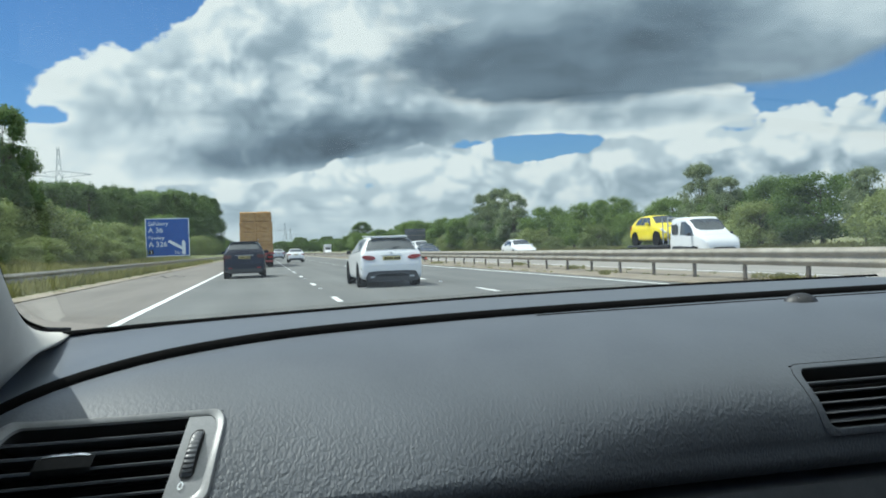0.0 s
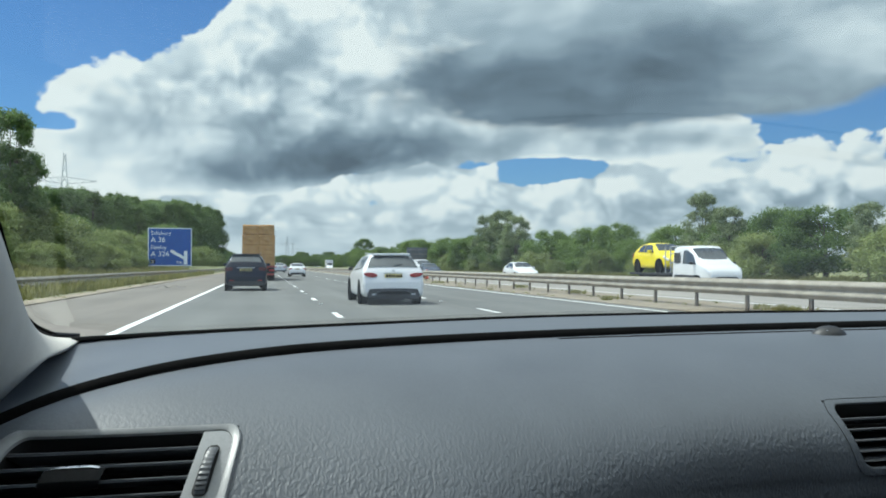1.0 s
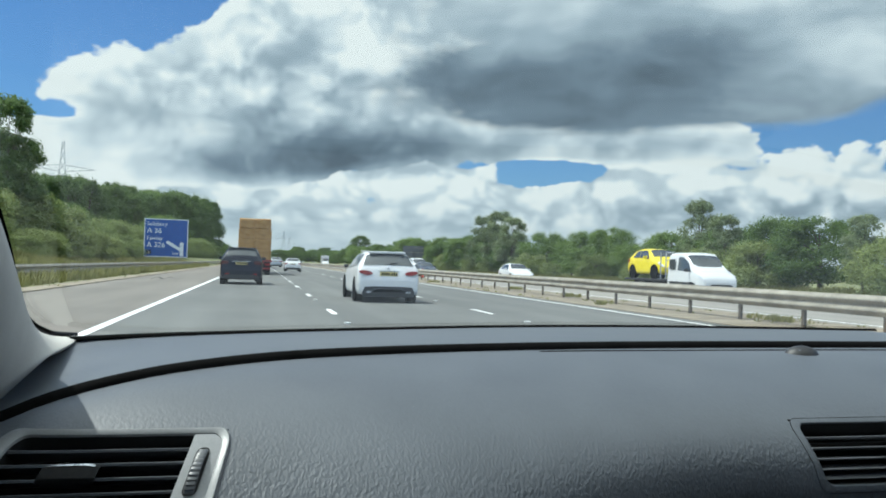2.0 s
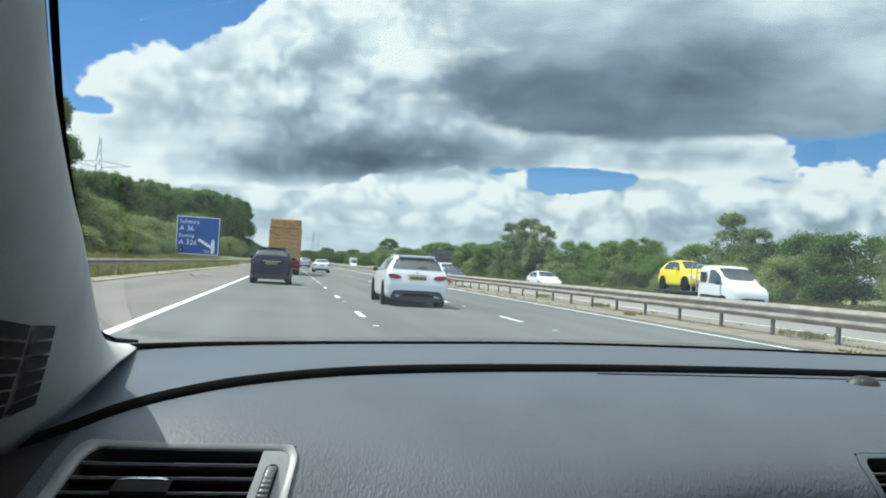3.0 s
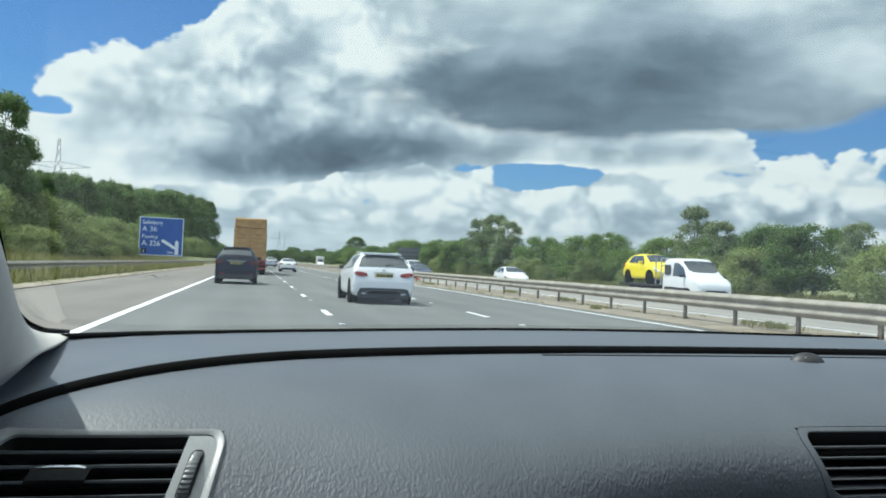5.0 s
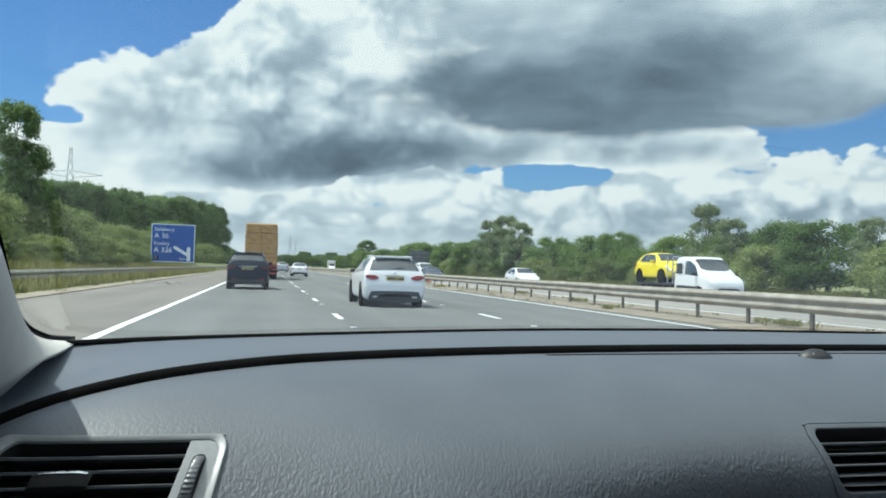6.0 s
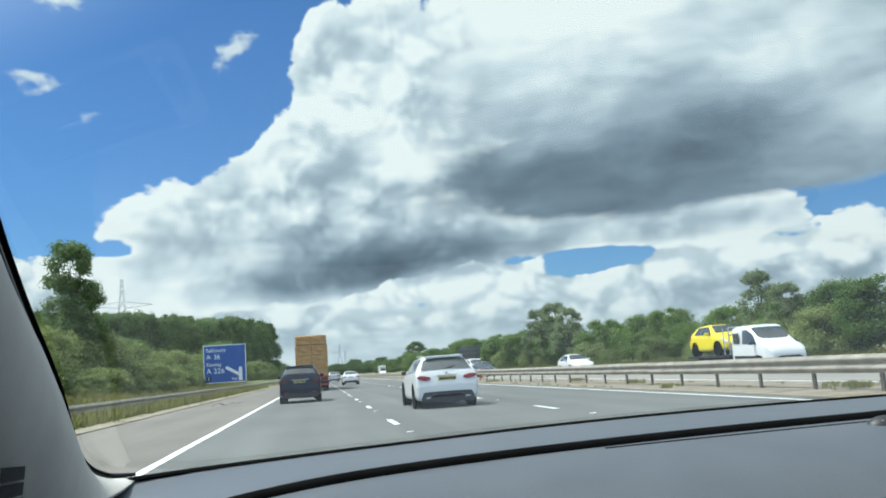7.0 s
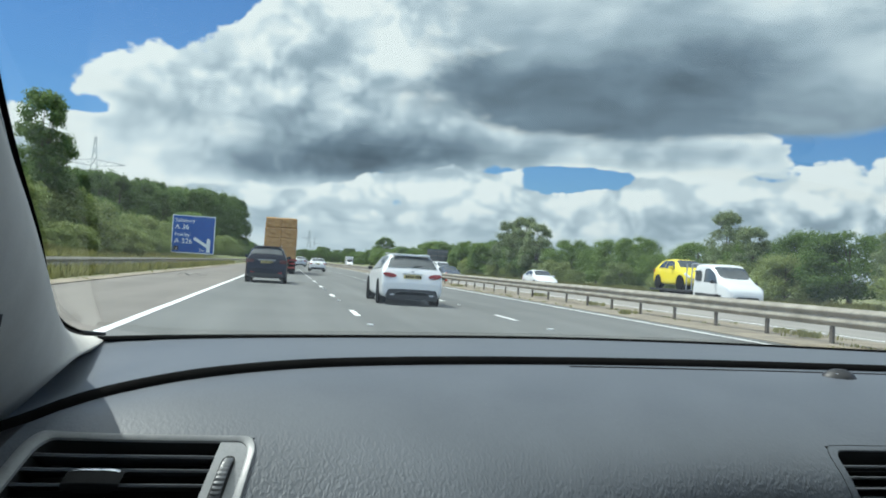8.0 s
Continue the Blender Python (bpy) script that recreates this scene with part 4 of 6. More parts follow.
# ---- vehicles ----
def section(w, zb, belt, top, wr):
    """Half a cross-section of a car body, from the sill's middle up to the roof's middle."""
    g = max(top - belt, 0.004)
    return [(0.0, zb), (w * 0.86, zb), (w * 0.975, zb + 0.07), (w, zb + 0.20), (w, zb + (belt - zb) * 0.72), (w * 0.975, belt), (wr + (w * 0.975 - wr) * 0.45, belt + g * 0.55),
            (wr, top - min(0.07, g * 0.25)), (wr * 0.86, top - min(0.018, g * 0.08)), (wr * 0.45, top), (0.0, top + 0.004)]


class Body:
    """A lofted body: stations of (along, half width, underside, belt, top, half roof), from the tail to the nose."""

    def __init__(self, stations):
        self.st = stations
        self.ys = [s[0] for s in stations]

    def at(self, y, k):
        """Point k (may be fractional) of the half section at y."""
        s = [float(np.interp(y, self.ys, [q[i] for q in self.st])) for i in range(1, 6)]
        sec = section(*s)
        i = min(int(k), len(sec) - 2)
        t = k - i
        return Vector((sec[i][0] + (sec[i + 1][0] - sec[i][0]) * t, y, sec[i][1] + (sec[i + 1][1] - sec[i][1]) * t))

    def mesh(self, parent, material, label=""):
        rings = []
        for y, *s in self.st:
            half = section(*s)
            rings.append([(x, y, z) for x, z in half] + [(-x, y, z) for x, z in half[-2:0:-1]])
        n = len(rings[0])
        v = [p for r in rings for p in r]
        f = [(i * n + k, i * n + (k + 1) % n, (i + 1) * n + (k + 1) % n, (i + 1) * n + k) for i in range(len(rings) - 1) for k in range(n)]
        f += [tuple(range(n)), tuple(range(len(v) - 1, len(v) - n - 1, -1))]
        ob = mesh_part("body", v, f, material, parent, label, True)
        sub = ob.modifiers.new("round", "SUBSURF")
        sub.levels = sub.render_levels = 2
        return ob

    def pane(self, name, parent, material, y0, y1, k0, k1, side=0, lift=0.012, ny=6, nk=6, trim0=0.0, trim1=0.0, label=""):
        """A pane laid on the body. side 0 spans the whole width over the top (k0 on both sides), +-1 one flank only.
        trim0 and trim1 shorten its upper edge at the tail and the nose end."""
        v = []
        for i in range(ny + 1):
            for j in range(nk + 1):
                t = j / nk
                if side == 0:
                    y = y0 + (y1 - y0) * i / ny
                    s = 2 * t - 1
                    kk = 10 - abs(s) * (10 - k0)
                    p = self.at(y, kk)
                    p.x *= 1 if s > 0 else -1
                    p += Vector((0, 0, lift))
                    if abs(s) > 0.9:
                        p.x += lift * 0.3 * (1 if s > 0 else -1)
                else:
                    a, b = y0 + trim0 * t, y1 - trim1 * t
                    p = self.at(a + (b - a) * i / ny, k0 + (k1 - k0) * t)
                    p = Vector((side * (p.x + lift), p.y, p.z + lift * 0.3))
                v.append(p)
        return mesh_part(name, v, grid_faces(ny + 1, nk + 1), material, parent, label, True)


def wheel(parent, x, y, r, wide, spokes=5):
    """A tyre with its rim and spokes, on the side of the sign of x."""
    side = 1 if x > 0 else -1
    prof = [(0.62, -0.5), (0.66, 0.0), (0.96, -0.02), (1.0, 0.10), (1.0, 0.88), (0.95, 0.98), (0.72, 1.0), (0.64, 0.94)]
    n = 28
    v = [(side * wide * (b - 0.5), r * a * math.cos(2 * math.pi * k / n), r * a * math.sin(2 * math.pi * k / n)) for k in range(n) for a, b in prof]
    m = len(prof)
    f = [(k * m + j, k * m + j + 1, ((k + 1) % n) * m + j + 1, ((k + 1) % n) * m + j) for k in range(n) for j in range(m - 1)]
    ob = mesh_part("wheel", v, f, TYRE, parent, "black tyre", True)
    ob.matrix_basis = pose(x, y, r)
    bm = bmesh.new()
    bmesh.ops.create_circle(bm, cap_ends=True, segments=n, radius=r * 0.63)
    bmesh.ops.rotate(bm, cent=(0, 0, 0), matrix=Matrix.Rotation(math.pi / 2, 3, "Y"), verts=bm.verts)
    bmesh.ops.translate(bm, vec=(side * wide * 0.30, 0, 0), verts=bm.verts)
    part("rim_back", bm, DARKTRIM, ob)
    bm = bmesh.new()
    for k in range(spokes):
        a = 2 * math.pi * k / spokes
        for d in (-0.10, 0.10):
            tube(bm, (side * wide * 0.40, 0, 0), (side * wide * 0.43, r * 0.64 * math.cos(a + d), r * 0.64 * math.sin(a + d)), r * 0.075, r * 0.05, 6)
    tube(bm, (side * wide * 0.34, 0, 0), (side * wide * 0.46, 0, 0), r * 0.14, r * 0.12, 12)
    part("rim", bm, RIM, ob, "dark alloy rim")
    return ob


def plate(parent, y, z, material, facing=-1, wide=0.52, high=0.11):
    """A number plate with plain bars for its characters."""
    bm = bmesh.new()
    box(bm, (-wide / 2, y - 0.008, z - high / 2), (wide / 2, y + 0.008, z + high / 2), 0.004)
    ob = part("number_plate", bm, material, parent, "plate with dark bars")
    bm = bmesh.new()
    for k in range(7):
        x = -wide * 0.40 + k * wide * 0.125 + (0.02 if k > 3 else 0)
        box(bm, (x, y + facing * 0.011 - 0.002, z - high * 0.32), (x + wide * 0.085, y + facing * 0.011 + 0.002, z + high * 0.32))
    part("plate_bars", bm, BLACK, ob)
    return ob


def slab(name, parent, material, pts, y, depth, facing=-1, label="", bevel=0.01):
    """A flat-backed moulding: an outline in (across, up) at y, standing out by depth."""
    bm = bmesh.new()
    a = [bm.verts.new((x, y + 0.05, z)) for x, z in pts]
    b = [bm.verts.new((x, y + facing * depth, z)) for x, z in pts]
    bm.faces.new(a)
    top = bm.faces.new(b)
    for k in range(len(pts)):
        bm.faces.new((a[k], a[(k + 1) % len(pts)], b[(k + 1) % len(pts)], b[k]))
    if bevel:
        bmesh.ops.bevel(bm, geom=list(top.edges), offset=bevel, segments=2, affect="EDGES")
    return part(name, bm, material, parent, label, True)


def mirror(parent, paint, x, y, z, half=0.10):
    for s in (-1, 1):
        bm = bmesh.new()
        box(bm, (s * x - half, y - 0.05, z - 0.7 * half), (s * x + half, y + 0.07, z + 0.7 * half), 0.3 * half)
        part("door_mirror", bm, paint, parent)


def estate_car():
    """White estate with a low roofline, red tail lamps and a dark diffuser."""
    root = tagged(empty("estate_car"), "white estate car with red tail lamps and dark alloy wheels", "car")
    b = Body([(0.0, 0.80, 0.30, 0.60, 0.62, 0.68), (0.02, 0.86, 0.25, 0.68, 0.70, 0.75), (0.10, 0.895, 0.20, 0.88, 0.93, 0.78), (0.17, 0.90, 0.19, 0.97, 1.04, 0.74), (0.34, 0.90, 0.20, 0.99, 1.24, 0.665), (0.52, 0.905, 0.19, 0.985, 1.405, 0.60),
              (0.70, 0.905, 0.19, 0.98, 1.435, 0.60), (1.5, 0.905, 0.18, 0.95, 1.455, 0.62), (2.4, 0.905, 0.18, 0.93, 1.43, 0.61), (2.75, 0.90, 0.18, 0.925, 1.32, 0.62), (3.25, 0.895, 0.18, 0.92, 1.03, 0.70), (3.5, 0.89, 0.18, 0.90, 0.955, 0.74),
              (4.2, 0.86, 0.20, 0.80, 0.85, 0.70), (4.6, 0.74, 0.24, 0.62, 0.68, 0.60), (4.68, 0.60, 0.32, 0.52, 0.56, 0.50)])
    b.mesh(root, WHITE)
    b.pane("rear_window", root, CARGLASS, 0.165, 0.455, 7.15, 10, 0, 0.016, label="dark tinted rear window")
    b.pane("windscreen", root, CARGLASS, 2.55, 3.25, 7.4, 10, 0, 0.012)
    for s in (-1, 1):
        for y0, y1, t0, t1 in ((0.56, 1.22, 0.20, 0.0), (1.27, 2.02, 0.0, 0.0), (2.07, 2.95, 0.0, 0.42)):
            b.pane("side_window", root, CARGLASS, y0, y1, 5.15, 6.85, s, 0.010, trim0=t0, trim1=t1)
        pts = [(s * (0.665 + 0.195 * math.cos(a) * (1.0 + 0.10 * math.sin(a))), 0.83 + 0.062 * math.sin(a) + 0.022 * math.cos(a)) for a in [k * math.pi / 9 for k in range(18)]]
        lamp = slab("tail_lamp", root, REDLENS, pts if s > 0 else pts[::-1], 0.085, 0.075, label="red tail lamp", bevel=0.02)
        inner = [(s * (0.66 + 0.12 * math.cos(a)), 0.815 + 0.018 * math.sin(a)) for a in [k * math.pi / 6 for k in range(12)]]
        slab("reversing_lens", root, CLEARLENS, inner if s > 0 else inner[::-1], 0.078, 0.02, label="clear reversing lens", bevel=0.004)
        slab("bumper_vent", root, BLACK, [(s * 0.862, 0.45), (s * 0.875, 0.45), (s * 0.882, 0.56), (s * 0.872, 0.56)], 0.075, 0.02, bevel=0.002)
    slab("rear_diffuser", root, DARKTRIM, [(-0.72, 0.165), (0.72, 0.165), (0.77, 0.28), (0.69, 0.44), (0.42, 0.455), (-0.42, 0.455), (-0.69, 0.44), (-0.77, 0.28)], 0.05, 0.075, label="dark rear diffuser")
    slab("diffuser_trim", root, PLASTIC, [(-0.52, 0.335), (0.52, 0.335), (0.50, 0.352), (0.36, 0.40), (-0.36, 0.40), (-0.50, 0.352)], 0.0, 0.036, bevel=0.004)
    slab("diffuser_inset", root, BLACK, [(-0.48, 0.30), (0.48, 0.30), (0.46, 0.345), (0.34, 0.382), (-0.34, 0.382), (-0.46, 0.345)], -0.01, 0.030, bevel=0.003)
    for s in (-1, 1):
        slab("exhaust_tip", root, SILVER, [(s * 0.57 - 0.07, 0.275), (s * 0.57 + 0.07, 0.275), (s * 0.57 + 0.06, 0.32), (s * 0.57 - 0.06, 0.32)], 0.0, 0.045, bevel=0.006)
    plate(root, 0.035, 0.80, PLATE)
    slab("tailgate_trim", root, SILVER, [(-0.30, 0.872), (0.30, 0.872), (0.29, 0.895), (-0.29, 0.895)], 0.09, 0.03, bevel=0.003)
    slab("round_badge", root, SILVER, [(0.045 * math.cos(a * math.pi / 8), 0.935 + 0.045 * math.sin(a * math.pi / 8)) for a in range(16)], 0.12, 0.02, bevel=0.002)
    bm = bmesh.new()
    box(bm, (-0.54, 0.37, 1.372), (0.54, 0.66, 1.432), 0.018)
    part("roof_spoiler", bm, WHITE, root)
    bm = bmesh.new()
    tube(bm, (0.05, 0.165, 1.085), (0.28, 0.215, 1.125), 0.011, 0.008, 6)
    part("rear_wiper", bm, BLACK, root)
    for s in (-1, 1):
        bm = bmesh.new()
        tube(bm, (s * 0.53, 0.78, 1.432), (s * 0.55, 2.25, 1.452), 0.016, 0.016, 8)
        part("roof_rail", bm, SILVER, root)
        for y in (0.86, 3.70):
            bm = bmesh.new()
            r = bmesh.ops.create_cone(bm, cap_ends=True, segments=28, radius1=0.375, radius2=0.375, depth=0.05)
            bmesh.ops.rotate(bm, cent=(0, 0, 0), matrix=Matrix.Rotation(math.pi / 2, 3, "Y"), verts=r["verts"])
            bmesh.ops.translate(bm, vec=(s * 0.885, y, 0.335), verts=r["verts"])
            part("wheel_arch", bm, BLACK, root)
            wheel(root, s * 0.790, y, 0.325, 0.225)
    mirror(root, DARKTRIM, 0.955, 2.72, 0.99, 0.07)
    return root


def generic_car(name, label, paint, length, half, height, tail, plate_mat=PLATE, wheels=0.32, lens=REDLENS):
    """A five-door car. tail 0..1: from a sloping hatch to an upright, high tail."""
    root = tagged(empty(name), label, "car")
    k, h = length / 4.4, height
    b = Body([(0.0, half * 0.87, 0.33, 0.62, 0.64, half * 0.74), (0.03, half * 0.94, 0.27, 0.72, 0.75, half * 0.82), (0.12, half * 0.97, 0.25, 0.62 * h, 0.66 * h, half * 0.85), (0.20 + 0.1 * (1 - tail), half * 0.985, 0.23, 0.66 * h, 0.75 * h, half * 0.80),
              (0.34 + 0.25 * (1 - tail), half, 0.22, 0.67 * h, 0.90 * h, half * 0.73), (0.50 + 0.35 * (1 - tail), half, 0.21, 0.665 * h, 0.972 * h, half * 0.68), (1.05 * k + 0.2, half, 0.21, 0.66 * h, 0.995 * h, half * 0.69),
              (1.6 * k, half, 0.20, 0.65 * h, h, half * 0.70), (2.3 * k, half, 0.20, 0.635 * h, 0.985 * h, half * 0.69), (2.7 * k, half * 0.995, 0.20, 0.63 * h, 0.88 * h, half * 0.72), (3.1 * k, half * 0.99, 0.20, 0.625 * h, 0.70 * h, half * 0.78),
              (3.35 * k, half * 0.98, 0.21, 0.60 * h, 0.645 * h, half * 0.80), (4.0 * k, half * 0.95, 0.22, 0.53 * h, 0.57 * h, half * 0.74), (4.3 * k, half * 0.84, 0.26, 0.42 * h, 0.47 * h, half * 0.66), (4.4 * k, half * 0.66, 0.34, 0.36 * h, 0.39 * h, half * 0.52)])
    b.mesh(root, paint)
    y0, y1 = 0.20 + 0.1 * (1 - tail), 0.48 + 0.33 * (1 - tail)
    b.pane("rear_window", root, CARGLASS, y0 + 0.02, y1 - 0.02, 7.5, 10, 0, 0.016, label="dark rear window")
    b.pane("windscreen", root, CARGLASS, 2.42 * k, 3.1 * k, 7.4, 10, 0, 0.012, label="dark windscreen")
    for s in (-1, 1):
        for a, c, t0, t1 in ((y1 + 0.06, 1.55 * k, 0.18, 0.0), (1.6 * k, 2.85 * k, 0.0, 0.45)):
            b.pane("side_window", root, CARGLASS, a, c, 5.15, 6.8, s, 0.010, trim0=t0, trim1=t1)
        b.pane("tail_lamp", root, lens, 0.05, 0.30, 4.1, 5.0, s, 0.014, label="red tail lamp")
        pts = [(s * half * a, h * z) for a, z in ((0.60, 0.585), (0.64, 0.63), (0.92, 0.62), (0.955, 0.57), (0.93, 0.53), (0.64, 0.54))]
        slab("tail_lamp", root, lens, pts if s > 0 else pts[::-1], 0.10, 0.05, label="red tail lamp")
        b.pane("head_lamp", root, CLEARLENS, 3.95 * k, 4.33 * k, 4.5, 5.6, s, 0.012, label="clear head lamp")
        for y in (0.80 * k, 3.52 * k):
            bm = bmesh.new()
            r = bmesh.ops.create_cone(bm, cap_ends=True, segments=24, radius1=wheels + 0.05, radius2=wheels + 0.05, depth=0.05)
            bmesh.ops.rotate(bm, cent=(0, 0, 0), matrix=Matrix.Rotation(math.pi / 2, 3, "Y"), verts=r["verts"])
            bmesh.ops.translate(bm, vec=(s * (half - 0.018), y, wheels + 0.01), verts=r["verts"])
            part("wheel_arch", bm, BLACK, root)
            wheel(root, s * (half - 0.12), y, wheels, 0.21)
    slab("rear_bumper", root, DARKTRIM, [(-half * 0.84, 0.27), (half * 0.84, 0.27), (half * 0.86, 0.40), (half * 0.70, 0.44), (-half * 0.70, 0.44), (-half * 0.86, 0.40)], 0.04, 0.055, label="dark lower bumper")
    plate(root, 0.03 if tail < 0.7 else 0.045, 0.56 * h, plate_mat)
    nose = 4.4 * k
    slab("front_grille", root, DARKTRIM, [(half * 0.5, 0.30), (-half * 0.5, 0.30), (-half * 0.56, 0.42), (-half * 0.40, 0.50), (half * 0.40, 0.50), (half * 0.56, 0.42)], nose - 0.06, 0.07, 1, "dark grille")
    plate(root, nose + 0.02, 0.44, PLATE_W, 1)
    mirror(root, paint, half + 0.06, 2.55 * k, 0.70 * h)
    return root


def sport_utility():
    """Dark blue sport utility car, tall tail."""
    root = generic_car("sport_utility_car", "dark blue sport utility car with roof rails and yellow plate", NAVY, 4.5, 0.93, 1.70, 0.85, wheels=0.365, lens=DARKLENS)
    for s in (-1, 1):
        bm = bmesh.new()
        tube(bm, (s * 0.62, 0.8, 1.73), (s * 0.63, 2.4, 1.73), 0.018, 0.018, 8)
        part("roof_rail", bm, SILVER, root)
        slab("rear_reflector", root, REDLENS, [(s * 0.62 - 0.09, 0.46), (s * 0.62 + 0.09, 0.46), (s * 0.62 + 0.09, 0.50), (s * 0.62 - 0.09, 0.50)], 0.01, 0.04, bevel=0.004)
    bm = bmesh.new()
    box(bm, (-0.63, 0.36, 1.635), (0.63, 0.60, 1.675), 0.016)
    part("roof_spoiler", bm, NAVY, root)
    bm = bmesh.new()
    box(bm, (-0.40, 0.005, 1.03), (0.40, 0.05, 1.06), 0.01)
    part("tailgate_trim", bm, SILVER, root)
    return root


def panel_van(name, label, paint, length=5.2, half=0.98, height=2.25, glazed=False, nose=0.9, lift=0.0):
    """A van with a short bonnet; glazed ones have windows along the flank."""
    root = tagged(empty(name), label, "van")
    f = length
    b = Body([(0.0, half * 0.93, 0.42, 1.15, height * 0.97, half * 0.80), (0.06, half * 0.98, 0.34, 1.18, height * 0.985, half * 0.86), (0.4, half, 0.30, 1.20, height, half * 0.87), (f * 0.45, half, 0.28, 1.20, height, half * 0.87),
              (f - nose - 1.15, half, 0.28, 1.20, height * 0.985, half * 0.86), (f - nose - 0.75, half, 0.28, 1.18, height * 0.87, half * 0.84), (f - nose - 0.15, half * 0.99, 0.28, 1.12 + 0.3 * lift, 1.22 + 0.3 * lift, half * 0.82), (f - nose + 0.1, half * 0.98, 0.28, 1.06 + 0.5 * lift, 1.13 + 0.5 * lift, half * 0.80),
              (f - 0.25, half * 0.93, 0.30, 0.86 + lift, 0.93 + lift, half * 0.76), (f - 0.05, half * 0.86, 0.34, 0.62 + 1.4 * lift, 0.68 + 1.4 * lift, half * 0.72), (f, half * 0.78, 0.40, 0.52 + lift, 0.56 + lift, half * 0.66)])
    b.mesh(root, paint)
    b.pane("windscreen", root, CARGLASS, f - nose - 0.98, f - nose - 0.18, 7.4, 10, 0, 0.014, label="dark windscreen")
    for s in (-1, 1):
        b.pane("side_window", root, CARGLASS, f - nose - 1.55, f - nose - 0.35, 5.05, 6.5, s, 0.010, trim1=0.40, label="dark cab window")
        if glazed:
            for k in range(2):
                b.pane("side_window", root, CARGLASS, 0.35 + 1.35 * k, 1.6 + 1.35 * k, 5.05, 6.5, s, 0.010, label="dark side window")
        b.pane("head_lamp", root, CLEARLENS, f - 0.35, f - 0.06, 4.3, 5.4, s, 0.014, label="clear head lamp")
        b.pane("side_moulding", root, DARKTRIM, 0.3, f - nose, 3.0, 3.5, s, 0.012)
        for y in (0.95, f - 0.95):
            bm = bmesh.new()
            r = bmesh.ops.create_cone(bm, cap_ends=True, segments=24, radius1=0.39, radius2=0.39, depth=0.05)
            bmesh.ops.rotate(bm, cent=(0, 0, 0), matrix=Matrix.Rotation(math.pi / 2, 3, "Y"), verts=r["verts"])
            bmesh.ops.translate(bm, vec=(s * (half - 0.018), y, 0.35), verts=r["verts"])
            part("wheel_arch", bm, BLACK, root)
            wheel(root, s * (half - 0.09), y, 0.335, 0.21, 6)
    slab("front_grille", root, DARKTRIM, [(0.55, 0.42), (-0.55, 0.42), (-0.60, 0.58), (-0.45, 0.66), (0.45, 0.66), (0.60, 0.58)], f - 0.06, 0.07, 1, "dark grille")
    plate(root, f + 0.02, 0.50, PLATE_W, 1)
    mirror(root, DARKTRIM, half + 0.12, f - nose - 0.55, 1.25)
    return root


def box_truck():
    """White box-bodied truck: a tall box behind a van cab."""
    root = panel_van("box_truck", "white box-bodied truck with a tall cargo box", WHITE, 6.4, 1.0, 2.2, nose=0.85)
    root["category"] = "truck"
    bm = bmesh.new()
    box(bm, (-1.12, -0.05, 0.62), (1.12, 4.15, 3.15), 0.04)
    b2 = part("cargo_box", bm, WHITE, root, "tall white cargo box")
    bm = bmesh.new()
    box(bm, (-1.10, 4.152, 2.35), (1.10, 4.95, 3.13), 0.12)
    part("luton_nose", bm, WHITE, root, "box overhang above the cab")
    slab_bm = bmesh.new()
    vs = [slab_bm.verts.new((-1.124, y, z)) for y, z in ((0.55, 2.42), (0.95, 2.20), (0.95, 2.85), (0.72, 2.62))]
    slab_bm.faces.new(vs)
    part("red_logo_patch", slab_bm, RED, b2, "plain red patch")
    return root


def bale_mesh(seed, core=0.465):
    """One big square bale: packed flakes, rough faces, rounded by the strings."""
    rng = random.Random(seed)
    bm = bmesh.new()
    bmesh.ops.create_cube(bm, size=1.0)
    bmesh.ops.subdivide_edges(bm, edges=bm.edges[:], cuts=9, use_grid_fill=True)
    for v in bm.verts:
        p = v.co.copy()
        q = Vector([max(-core, min(core, c)) for c in p])
        v.co = q + (p - q).normalized() * (0.5 - core) if (p - q).length > 1e-6 else p
        n = noise.noise((p.x * 5 + seed * 7.1, p.y * 5, p.z * 5))
        fl = 0.005 * math.sin(p.y * 38 + seed)
        v.co += v.co.normalized() * (0.035 * n + fl * (abs(p.z) > 0.45 or abs(p.x) > 0.45) + rng.uniform(-0.007, 0.007))
    bmesh.ops.scale(bm, vec=(1.25, 2.35, 0.82), verts=bm.verts)
    bmesh.ops.translate(bm, vec=(0, 0, 0.41), verts=bm.verts)
    me = bpy.data.meshes.new("straw_bale")
    bm.to_mesh(me)
    bm.free()
    me.shade_smooth()
    me.materials.append(STRAW)
    return me


